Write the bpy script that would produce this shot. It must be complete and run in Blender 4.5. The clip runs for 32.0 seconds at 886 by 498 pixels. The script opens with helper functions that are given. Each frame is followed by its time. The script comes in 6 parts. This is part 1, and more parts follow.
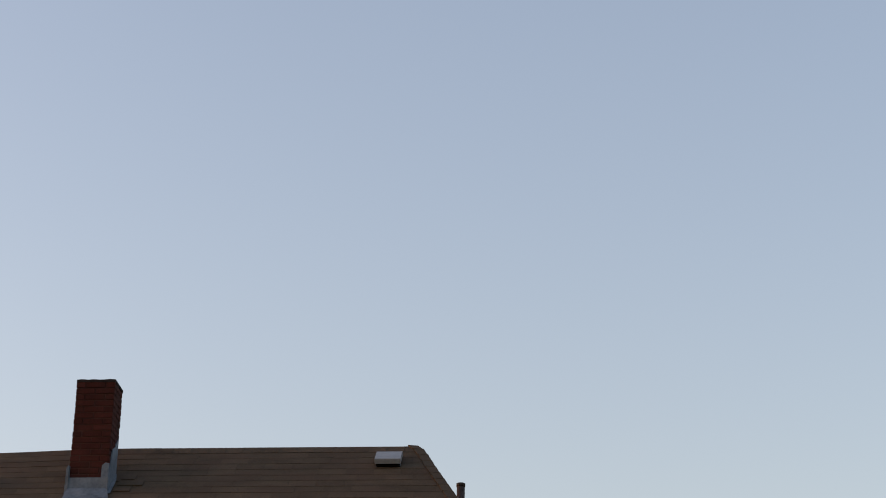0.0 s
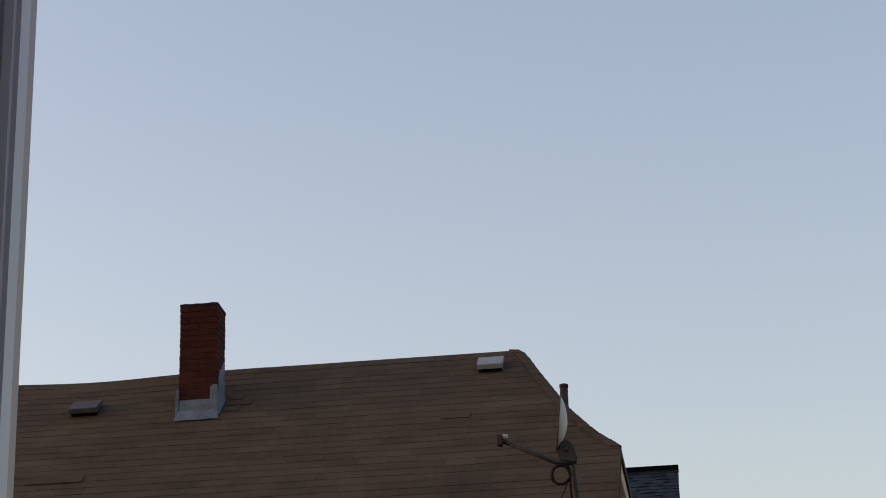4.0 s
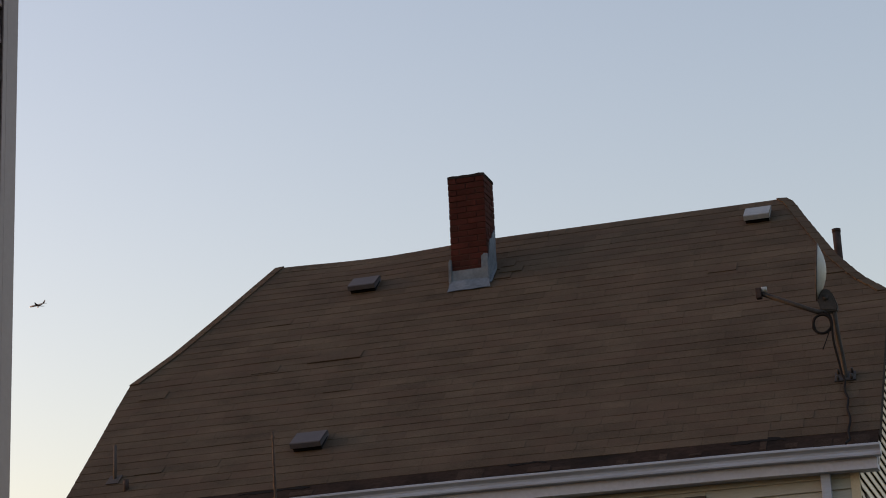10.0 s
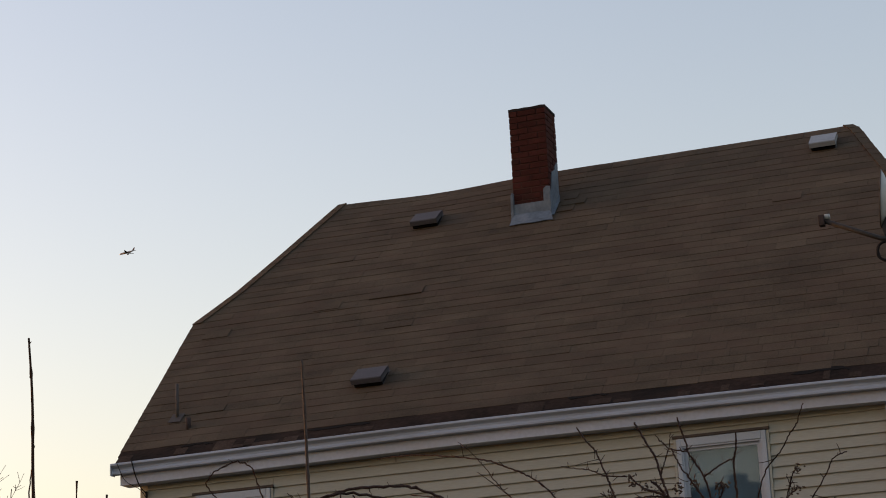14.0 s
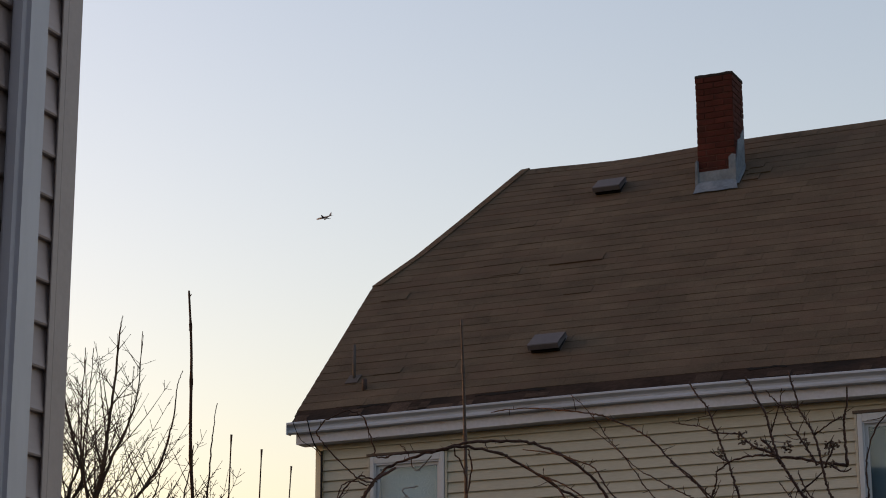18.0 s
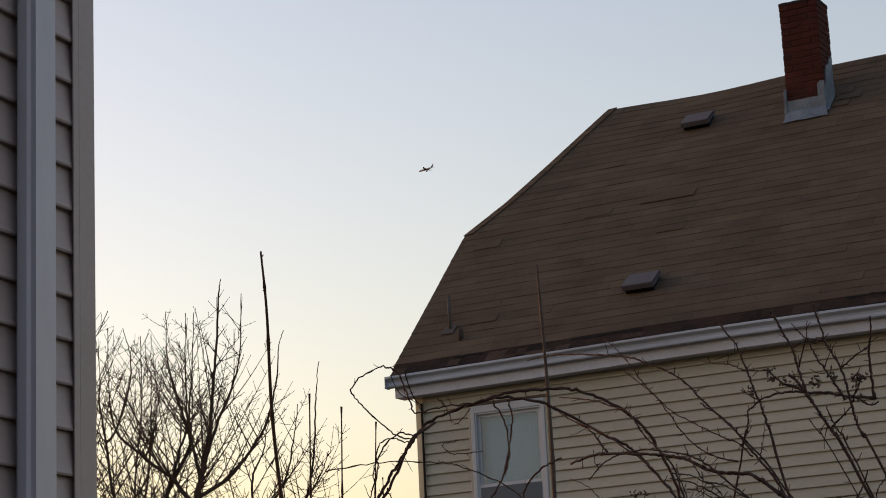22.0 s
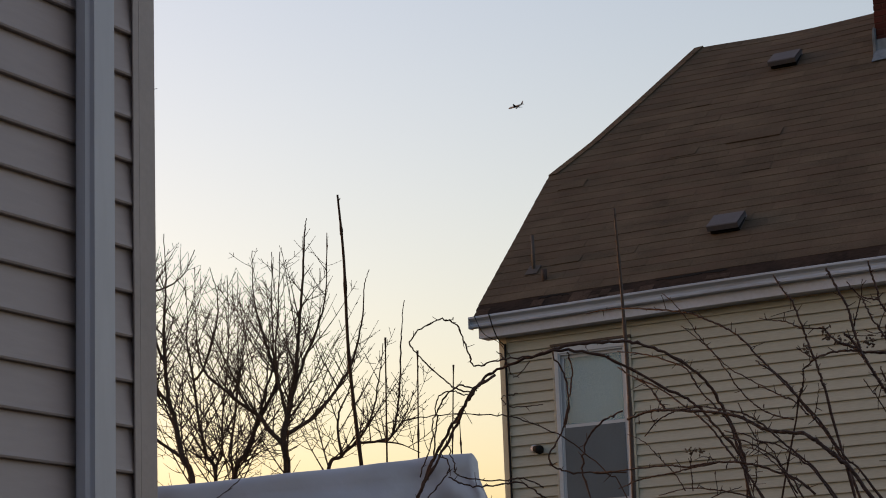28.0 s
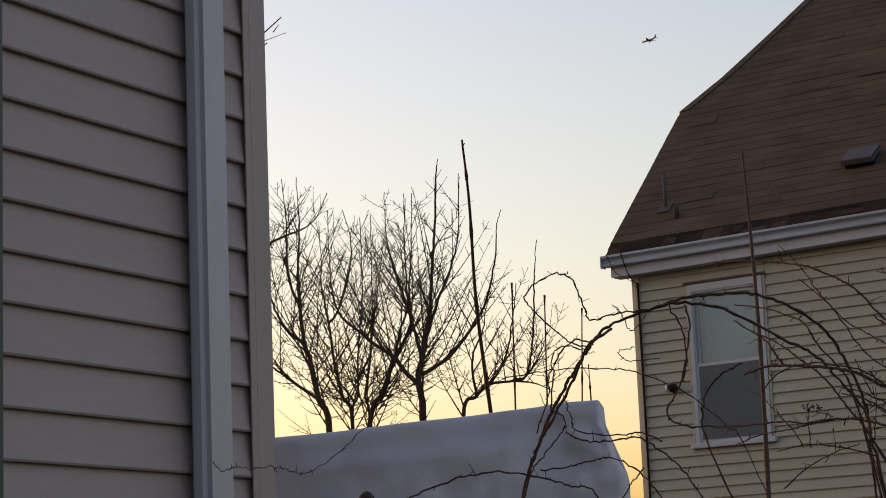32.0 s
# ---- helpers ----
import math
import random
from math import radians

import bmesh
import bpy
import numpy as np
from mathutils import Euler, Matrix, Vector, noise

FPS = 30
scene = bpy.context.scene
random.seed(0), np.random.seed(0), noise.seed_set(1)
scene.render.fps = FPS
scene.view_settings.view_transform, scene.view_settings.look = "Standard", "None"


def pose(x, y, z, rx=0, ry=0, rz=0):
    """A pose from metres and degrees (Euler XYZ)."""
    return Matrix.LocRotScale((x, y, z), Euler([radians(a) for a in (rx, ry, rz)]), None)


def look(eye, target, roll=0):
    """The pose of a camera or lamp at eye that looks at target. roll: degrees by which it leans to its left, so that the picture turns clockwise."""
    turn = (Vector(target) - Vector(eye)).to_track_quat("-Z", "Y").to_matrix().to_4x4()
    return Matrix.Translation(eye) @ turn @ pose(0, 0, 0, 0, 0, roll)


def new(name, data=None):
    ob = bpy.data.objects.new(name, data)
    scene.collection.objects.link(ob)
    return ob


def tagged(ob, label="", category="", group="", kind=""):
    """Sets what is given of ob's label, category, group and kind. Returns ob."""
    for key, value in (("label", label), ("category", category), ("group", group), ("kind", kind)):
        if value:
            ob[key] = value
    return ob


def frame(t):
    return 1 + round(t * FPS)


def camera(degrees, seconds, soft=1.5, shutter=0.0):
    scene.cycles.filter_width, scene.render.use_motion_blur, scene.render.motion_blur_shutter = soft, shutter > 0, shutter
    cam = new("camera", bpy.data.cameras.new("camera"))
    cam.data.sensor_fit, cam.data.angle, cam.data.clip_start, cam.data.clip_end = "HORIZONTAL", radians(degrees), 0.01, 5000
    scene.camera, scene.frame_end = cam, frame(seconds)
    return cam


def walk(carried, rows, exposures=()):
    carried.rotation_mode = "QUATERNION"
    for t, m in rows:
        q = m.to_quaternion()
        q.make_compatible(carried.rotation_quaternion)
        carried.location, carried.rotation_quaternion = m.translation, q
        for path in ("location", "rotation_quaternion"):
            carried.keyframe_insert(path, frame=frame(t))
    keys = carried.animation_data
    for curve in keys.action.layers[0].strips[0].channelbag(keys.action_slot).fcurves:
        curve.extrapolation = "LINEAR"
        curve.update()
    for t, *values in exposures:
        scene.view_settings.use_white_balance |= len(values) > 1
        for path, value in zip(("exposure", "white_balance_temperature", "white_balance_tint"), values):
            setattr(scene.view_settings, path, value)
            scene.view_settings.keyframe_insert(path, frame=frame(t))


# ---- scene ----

# ---- camera ----
# seconds, place, turn to the left, tilt up, lean
PATH = [
    (0, 0.874, -18.568, 1.755, 4.543, 23.157, 0.981),
    (0.5, 0.856, -18.505, 1.669, 4.824, 23.191, 1.366),
    (1, 0.852, -18.509, 1.607, 4.887, 22.923, 1.074),
    (1.5, 0.857, -18.528, 1.588, 5.002, 22.525, 0.689),
    (2, 0.870, -18.539, 1.610, 5.291, 22.517, 0.526),
    (2.5, 0.876, -18.554, 1.639, 5.260, 22.622, 0.048),
    (3, 0.895, -18.612, 1.642, 5.369, 22.013, -0.664),
    (3.5, 0.918, -18.672, 1.579, 6.874, 21.441, -0.924),
    (5.5, 1.108, -18.735, 1.490, 8.263, 20.309, -3.064),
    (6, 1.225, -18.740, 1.494, 9.887, 20.093, -2.883),
    (6.5, 1.351, -18.847, 1.485, 9.875, 18.148, -2.944),
    (7, 1.493, -18.878, 1.620, 11.753, 17.293, -2.767),
    (7.5, 1.602, -18.841, 1.514, 12.447, 16.903, -2.395),
    (8, 1.686, -18.859, 1.478, 11.782, 16.502, -3.505),
    (8.5, 1.695, -18.918, 1.469, 13.141, 16.479, -3.277),
    (9, 1.718, -18.867, 1.555, 15.701, 16.605, -1.389),
    (9.5, 1.773, -18.846, 1.585, 16.849, 16.763, -3.410),
    (10, 1.832, -18.798, 1.626, 17.221, 17.133, -2.548),
    (10.5, 1.835, -18.678, 1.590, 17.641, 17.778, -2.200),
    (11, 1.929, -18.636, 1.593, 17.709, 17.925, -2.782),
    (11.5, 1.960, -18.597, 1.576, 18.250, 17.373, -3.591),
    (12, 1.984, -18.594, 1.587, 18.772, 16.515, -3.953),
    (12.5, 1.975, -18.592, 1.586, 19.079, 16.201, -3.705),
    (13, 2.012, -18.582, 1.595, 19.321, 16.039, -3.615),
    (13.5, 2.023, -18.592, 1.571, 19.418, 15.959, -3.302),
    (14, 2.027, -18.504, 1.587, 19.746, 15.663, -2.766),
    (14.5, 1.971, -18.473, 1.536, 20.453, 15.395, -1.024),
    (16.5, 2.009, -18.340, 1.588, 20.556, 15.583, -0.907),
    (17, 2.114, -18.329, 1.576, 21.726, 15.139, -0.967),
    (17.5, 2.149, -18.339, 1.555, 23.615, 14.398, -0.556),
    (18, 2.106, -18.289, 1.580, 25.243, 14.966, -0.147),
    (18.5, 2.091, -18.281, 1.577, 23.129, 15.782, 0.045),
    (19, 2.082, -18.253, 1.591, 20.996, 15.951, -0.694),
    (19.5, 2.132, -18.278, 1.597, 22.414, 15.170, -1.379),
    (20, 2.112, -18.211, 1.614, 23.798, 14.182, -0.952),
    (20.5, 2.079, -18.198, 1.603, 24.622, 14.422, 0.213),
    (21, 2.074, -18.146, 1.612, 26.264, 14.493, -0.408),
    (21.5, 2.143, -18.109, 1.608, 27.289, 14.075, -1.826),
    (22, 2.190, -18.106, 1.608, 28.224, 13.622, -2.714),
    (22.5, 2.189, -18.076, 1.615, 29.136, 13.345, -3.181),
    (23, 2.180, -18.050, 1.628, 29.257, 13.186, -3.445),
    (23.5, 2.212, -18.071, 1.618, 29.008, 13.148, -3.557),
    (24, 2.228, -18.076, 1.615, 28.924, 12.992, -3.524),
    (24.5, 2.239, -18.085, 1.618, 28.891, 12.986, -3.634),
    (25, 2.233, -18.080, 1.621, 29.098, 13.005, -3.335),
    (25.5, 2.231, -18.079, 1.624, 29.543, 12.923, -2.771),
    (26, 2.185, -18.029, 1.654, 30.300, 12.768, -2.868),
    (26.5, 2.216, -18.047, 1.636, 30.880, 12.360, -2.713),
    (28.5, 2.233, -18.055, 1.648, 30.332, 11.920, -1.657),
    (29, 2.214, -18.024, 1.660, 29.574, 12.083, -1.028),
    (29.5, 2.203, -18.014, 1.659, 30.221, 11.854, -1.154),
    (30, 2.226, -18.019, 1.661, 32.063, 10.882, -1.420),
    (30.5, 2.210, -17.979, 1.680, 33.069, 10.441, -1.245),
    (31, 2.255, -18.010, 1.669, 33.582, 10.675, -1.685),
    (31.5, 2.279, -18.032, 1.673, 34.399, 10.865, -1.871),
    (32, 2.253, -18.003, 1.681, 34.599, 10.464, -2.349),
]

cam = camera(23.71, 32.0, 1.0)
walk(cam, [(t, pose(x, y, z, 90 + tilt, 0, turn) @ pose(0, 0, 0, 0, 0, lean)) for t, x, y, z, turn, tilt, lean in PATH],
     exposures=[(0.0, -0.13, 7500, 28), (3.0, -0.14, 7500, 28), (7.0, -0.18, 7500, 29), (10.0, -0.19, 7600, 28.5), (13.0, -0.14, 7700, 28), (18.0, -0.17, 7650, 28), (21.0, -0.20, 7650, 28), (25.0, -0.32, 7600, 27.5), (29.0, -0.30, 7500, 28), (30.3, -0.37, 7550, 28.5), (31.3, -0.35, 7550, 29), (32.0, -0.31, 7500, 29)])

# ---- light: clear sky just after sundown, the glow low in the west ----
SUN_TURN, SUN_UP = -90.5, 2.0
world = bpy.data.worlds.new("sky")
scene.world = world
world.use_nodes = True
wn = world.node_tree.nodes
sky = wn.new("ShaderNodeTexSky")
sky.sky_type, sky.sun_disc = "NISHITA", False
sky.sun_elevation, sky.sun_rotation = radians(SUN_UP), radians(SUN_TURN)
sky.air_density, sky.dust_density, sky.ozone_density = 1.0, 2.6, 1.5
world.node_tree.links.new(sky.outputs["Color"], wn["Background"].inputs["Color"])
wn["Background"].inputs["Strength"].default_value = 1.04
sun = new("sun", bpy.data.lights.new("sun", "SUN"))
sun.data.energy, sun.data.angle, sun.data.color = 0.12, radians(6.0), (1.0, 0.6, 0.36)
sd = Vector((math.sin(radians(SUN_TURN)) * math.cos(radians(SUN_UP)), math.cos(radians(SUN_TURN)) * math.cos(radians(SUN_UP)), math.sin(radians(SUN_UP))))
sun.matrix_world = look(sd * 60, (0, 0, 0))


# ---- materials ----
def material(name, color, rough=0.7, metal=0.0, fine=60.0, coarse=3.0, vary=0.25, bump=0.3, stain=None, stain_amount=0.0, per_piece=0.0, stretch=(1, 1, 1), island=False, spec=0.5, tint=None, tint_amount=0.0):
    """A surface with two scales of colour variation, fine relief and, per piece, a shift of its own."""
    m = bpy.data.materials.new(name)
    m.use_nodes = True
    nt = m.node_tree
    n, link = nt.nodes, nt.links.new
    bsdf = n["Principled BSDF"]
    bsdf.inputs["Roughness"].default_value, bsdf.inputs["Metallic"].default_value = rough, metal
    bsdf.inputs["Specular IOR Level"].default_value = spec
    co = n.new("ShaderNodeNewGeometry")
    mp = n.new("ShaderNodeMapping")
    mp.inputs["Scale"].default_value = stretch
    link(co.outputs["Position"], mp.inputs["Vector"])
    a, b = n.new("ShaderNodeTexNoise"), n.new("ShaderNodeTexNoise")
    a.inputs["Scale"].default_value, b.inputs["Scale"].default_value = fine, coarse
    a.inputs["Detail"].default_value, b.inputs["Detail"].default_value = 4, 6
    link(mp.outputs["Vector"], a.inputs["Vector"])
    link(mp.outputs["Vector"], b.inputs["Vector"])
    add = n.new("ShaderNodeMath")
    add.operation = "ADD"
    link(a.outputs["Fac"], add.inputs[0])
    link(b.outputs["Fac"], add.inputs[1])
    rng = n.new("ShaderNodeMapRange")
    rng.inputs["From Min"].default_value, rng.inputs["From Max"].default_value = 0.7, 1.3
    rng.inputs["To Min"].default_value, rng.inputs["To Max"].default_value = 1 - vary, 1 + vary
    link(add.outputs[0], rng.inputs["Value"])
    value = rng.outputs["Result"]
    if per_piece:
        if island:
            src = co.outputs["Random Per Island"]
        else:
            src = n.new("ShaderNodeObjectInfo").outputs["Random"]
        pr = n.new("ShaderNodeMapRange")
        pr.inputs["To Min"].default_value, pr.inputs["To Max"].default_value = 1 - per_piece, 1 + per_piece
        link(src, pr.inputs["Value"])
        mul = n.new("ShaderNodeMath")
        mul.operation = "MULTIPLY"
        link(value, mul.inputs[0])
        link(pr.outputs["Result"], mul.inputs[1])
        value = mul.outputs[0]
    vm = n.new("ShaderNodeVectorMath")
    vm.operation = "SCALE"
    vm.inputs[0].default_value = color
    link(value, vm.inputs["Scale"])
    out = vm.outputs["Vector"]
    if tint:
        tn = n.new("ShaderNodeTexNoise")
        tn.inputs["Scale"].default_value, tn.inputs["Detail"].default_value = coarse * 1.3, 3
        shift = n.new("ShaderNodeVectorMath")
        shift.inputs[1].default_value = (7.3, 2.9, 5.1)
        link(mp.outputs["Vector"], shift.inputs[0])
        link(shift.outputs["Vector"], tn.inputs["Vector"])
        tr = n.new("ShaderNodeMapRange")
        tr.inputs["From Min"].default_value, tr.inputs["From Max"].default_value, tr.inputs["To Max"].default_value = 0.42, 0.66, tint_amount
        link(tn.outputs["Fac"], tr.inputs["Value"])
        hue = n.new("ShaderNodeMix")
        hue.data_type = "RGBA"
        link(tr.outputs["Result"], hue.inputs["Factor"])
        link(out, hue.inputs["A"])
        hue.inputs["B"].default_value = (*tint, 1)
        out = hue.outputs["Result"]
    if stain:
        st = n.new("ShaderNodeTexNoise")
        st.inputs["Scale"].default_value, st.inputs["Detail"].default_value = coarse * 0.6, 8
        link(mp.outputs["Vector"], st.inputs["Vector"])
        sr = n.new("ShaderNodeMapRange")
        sr.inputs["From Min"].default_value, sr.inputs["From Max"].default_value, sr.inputs["To Max"].default_value = 0.5, 0.72, stain_amount
        link(st.outputs["Fac"], sr.inputs["Value"])
        mix = n.new("ShaderNodeMix")
        mix.data_type = "RGBA"
        link(sr.outputs["Result"], mix.inputs["Factor"])
        link(out, mix.inputs["A"])
        mix.inputs["B"].default_value = (*stain, 1)
        out = mix.outputs["Result"]
    link(out, bsdf.inputs["Base Color"])
    if bump:
        bp = n.new("ShaderNodeBump")
        bp.inputs["Strength"].default_value, bp.inputs["Distance"].default_value = bump, 0.01
        link(a.outputs["Fac"], bp.inputs["Height"])
        link(bp.outputs["Normal"], bsdf.inputs["Normal"])
    return m


def glass_material(name):
    m = bpy.data.materials.new(name)
    m.use_nodes = True
    b = m.node_tree.nodes["Principled BSDF"]
    b.inputs["Base Color"].default_value = (0.96, 0.98, 1.0, 1)
    b.inputs["Roughness"].default_value, b.inputs["Transmission Weight"].default_value, b.inputs["IOR"].default_value = 0.02, 1.0, 1.5
    return m


SHINGLE = material("brown_asphalt_shingle", (0.0770, 0.0575, 0.0410), 0.9, fine=110, coarse=3.5, vary=0.34, bump=0.5, tint=(0.082, 0.054, 0.040), tint_amount=0.6, stain=(0.048, 0.036, 0.027), stain_amount=0.35, per_piece=0.12, stretch=(0.45, 1, 1), spec=0.12)
SHINGLES = material("brown_asphalt_shingles", (0.0770, 0.0575, 0.0410), 0.9, fine=110, coarse=3.5, vary=0.34, bump=0.5, tint=(0.082, 0.054, 0.040), tint_amount=0.6, stain=(0.048, 0.036, 0.027), stain_amount=0.35, per_piece=0.12, stretch=(0.45, 1, 1), island=True, spec=0.12)
ROT = material("rotten_eave_wood", (0.024, 0.015, 0.012), 0.95, fine=30, coarse=4, vary=0.5, bump=0.6, stain=(0.008, 0.007, 0.007), stain_amount=0.9, stretch=(0.6, 1, 1), spec=0.12)
ROT_TAB = material("decayed_shingle", (0.040, 0.027, 0.021), 0.95, fine=60, coarse=5, vary=0.5, bump=0.5, per_piece=0.3, island=True, spec=0.12)
DECK = material("roof_deck", (0.030, 0.022, 0.018), 0.95, vary=0.3, spec=0.12)
BLUE_SHINGLES = material("blue_grey_shingles", (0.025, 0.038, 0.053), 0.9, fine=60, coarse=1.0, vary=0.3, per_piece=0.34, island=True, spec=0.12)
YELLOW = material("yellow_vinyl", (0.314, 0.306, 0.260), 0.55, fine=40, coarse=0.8, vary=0.10, bump=0.08, stain=(0.285, 0.266, 0.192), stain_amount=0.35, per_piece=0.05, stretch=(0.3, 0.3, 2))
CREAM = material("cream_trim", (0.50, 0.43, 0.31), 0.6, vary=0.1, bump=0.08)
# black backing that paints in the shade under the gable laps
LAP_SHADE = material("lap_shade_black", (0.016, 0.015, 0.015), 0.95, fine=30, coarse=2, vary=0.2, spec=0.12)
GABLE = material("pale_gable_vinyl", (0.66, 0.57, 0.45), 0.55, fine=40, coarse=0.8, vary=0.1, bump=0.08, per_piece=0.05)
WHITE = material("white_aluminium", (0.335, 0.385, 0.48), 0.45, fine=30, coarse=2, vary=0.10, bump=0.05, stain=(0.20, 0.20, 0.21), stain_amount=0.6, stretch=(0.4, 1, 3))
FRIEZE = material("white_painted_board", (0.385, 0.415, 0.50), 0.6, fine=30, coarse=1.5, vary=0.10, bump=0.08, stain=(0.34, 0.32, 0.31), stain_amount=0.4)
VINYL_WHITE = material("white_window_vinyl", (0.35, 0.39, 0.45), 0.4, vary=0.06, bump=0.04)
TAN_BOARD = material("weathered_tan_board", (0.43, 0.31, 0.24), 0.75, fine=30, coarse=2, vary=0.2, stretch=(1, 0.4, 2))
RAKE = material("weathered_pale_board", (0.54, 0.49, 0.46), 0.7, fine=30, coarse=2, vary=0.15, bump=0.1, stain=(0.30, 0.26, 0.24), stain_amount=0.5, stretch=(1, 0.4, 2))
BROWN_TRIM = material("dark_brown_trim", (0.055, 0.037, 0.028), 0.7, vary=0.2)
BRICK = material("red_brick", (0.056, 0.0150, 0.0120), 0.9, fine=90, coarse=7, vary=0.3, bump=0.6, stain=(0.036, 0.016, 0.013), stain_amount=0.75, per_piece=0.22, spec=0.12)
MORTAR = material("dark_mortar", (0.072, 0.034, 0.028), 0.95, fine=120, coarse=5, vary=0.35, bump=0.5, stain=(0.030, 0.012, 0.010), stain_amount=1.0, spec=0.12)
SOOT = material("sooty_mortar", (0.022, 0.016, 0.015), 0.95, fine=90, coarse=12, vary=0.4, bump=0.6, spec=0.12)
LEAD = material("grey_lead_flashing", (0.090, 0.120, 0.155), 0.6, fine=25, coarse=7, vary=0.30, bump=0.5, stain=(0.22, 0.24, 0.27), stain_amount=0.45)
VENT_LID = material("brown_grey_painted_metal", (0.056, 0.053, 0.062), 0.75, fine=40, coarse=6, vary=0.12, bump=0.1)
VENT_GREY = material("bare_aluminium_lid", (0.235, 0.255, 0.275), 0.45, fine=40, coarse=6, vary=0.15, bump=0.1)
DARK = material("dark_void", (0.012, 0.011, 0.011), 0.9, vary=0.1, bump=0, spec=0.08)
IRON = material("rusty_dark_pipe", (0.045, 0.032, 0.030), 0.7, fine=70, coarse=10, vary=0.35, spec=0.12)
GREY_PIPE = material("weathered_grey_pipe", (0.064, 0.056, 0.054), 0.6, vary=0.2, spec=0.12)
DISH = material("grey_dish_enamel", (0.31, 0.33, 0.33), 0.45, fine=20, coarse=6, vary=0.12, bump=0.05)
STEEL = material("weathered_steel", (0.046, 0.045, 0.046), 0.6, metal=0.2, fine=60, coarse=8, vary=0.25, spec=0.12)
CABLE = material("black_cable", (0.014, 0.013, 0.014), 0.9, vary=0.1, bump=0, spec=0.12)
TAUPE = material("taupe_vinyl", (0.299, 0.240, 0.242), 0.5, fine=70, coarse=1.2, vary=0.06, bump=0.05, per_piece=0.03, stretch=(1, 0.15, 1))
TAUPE_POST = material("taupe_corner_post", (0.282, 0.228, 0.227), 0.5, vary=0.07, bump=0.05)
DOWNSPOUT = material("pale_grey_downspout", (0.362, 0.354, 0.405), 0.4, fine=30, coarse=1.5, vary=0.07, bump=0.04, stretch=(1, 1, 0.2))
GREEN = material("dark_green_paint", (0.02, 0.05, 0.045), 0.5, vary=0.15, bump=0.05)
TARP = material("white_tarpaulin", (0.41, 0.415, 0.485), 0.40, fine=6, coarse=1.6, vary=0.10, bump=0.9, stain=(0.42, 0.42, 0.46), stain_amount=0.5)
BARK = material("grey_brown_bark", (0.0562, 0.0390, 0.0315), 0.9, fine=50, coarse=6, vary=0.35, bump=0.6, spec=0.12)
CANE = material("red_brown_cane", (0.070, 0.038, 0.031), 0.7, fine=120, coarse=12, vary=0.4, bump=0.4, spec=0.12)
STALK = material("dark_stalk_bark", (0.050, 0.030, 0.022), 0.8, fine=90, coarse=10, vary=0.4, bump=0.4, spec=0.12)
PALE_STALK = material("pale_brown_stalk", (0.058, 0.043, 0.039), 0.8, fine=90, coarse=10, vary=0.3, bump=0.4)
BUD = material("dry_bud", (0.11, 0.065, 0.045), 0.9, vary=0.3)
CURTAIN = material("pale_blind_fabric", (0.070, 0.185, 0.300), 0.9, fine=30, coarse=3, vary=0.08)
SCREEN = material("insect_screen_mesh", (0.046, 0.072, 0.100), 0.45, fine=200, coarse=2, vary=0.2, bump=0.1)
# window backing; the blue of the sky's reflection is put into its colour
SKY_BACK = material("sky_tinted_window_back", (0.046, 0.105, 0.150), 0.9, vary=0.1, bump=0)
GREY_SIDE = material("grey_blue_side_wall", (0.22, 0.255, 0.29), 0.7, fine=20, coarse=1.5, vary=0.1, bump=0.1, stretch=(1, 0.3, 4))
BACK_WALL = material("grey_clapboard_wall", (0.22, 0.20, 0.18), 0.8, vary=0.15)
GLASS = glass_material("window_glass")
GRASS = material("winter_grass_ground", (0.085, 0.075, 0.040), 0.95, fine=8, coarse=0.15, vary=0.4, bump=0.5)
PLANE_PAINT = material("white_aircraft_paint", (0.34, 0.31, 0.31), 0.4, fine=1, coarse=0.2, vary=0.08, bump=0)
PLANE_DARK = material("dark_aircraft_paint", (0.12, 0.07, 0.07), 0.4, fine=1, coarse=0.2, vary=0.1, bump=0)


# ---- mesh helpers ----
def finish(name, bm, mat, parent=None, label="", smooth=False):
    me = bpy.data.meshes.new(name)
    bmesh.ops.recalc_face_normals(bm, faces=bm.faces)
    bm.to_mesh(me)
    bm.free()
    me.materials.append(mat)
    if smooth:
        for p in me.polygons:
            p.use_smooth = True
    ob = new(name, me)
    if parent:
        ob.parent = parent
    if label:
        ob["label"] = label
    return ob


def part(name, bm, mat, parent, label="", smooth=False):
    return finish(name, bm, mat, parent, label, smooth)


def raw(name, verts, faces, mat, parent, label="", kind="", smooth=False):
    me = bpy.data.meshes.new(name)
    me.from_pydata(verts, [], faces)
    me.materials.append(mat)
    me.update()
    if smooth:
        for p in me.polygons:
            p.use_smooth = True
    ob = new(name, me)
    ob.parent = parent
    if label:
        ob["label"] = label
    if kind:
        ob["kind"] = kind
    return ob


def thing(name, label, category, group="", kind=""):
    return tagged(new(name), label, category, group, kind)


def hexa(bm, corners):
    """Eight corners: four of the bottom face in turn, then the four above them."""
    v = [bm.verts.new(c) for c in corners]
    for f in ((0, 3, 2, 1), (4, 5, 6, 7), (0, 1, 5, 4), (1, 2, 6, 5), (2, 3, 7, 6), (3, 0, 4, 7)):
        bm.faces.new([v[i] for i in f])
    return v


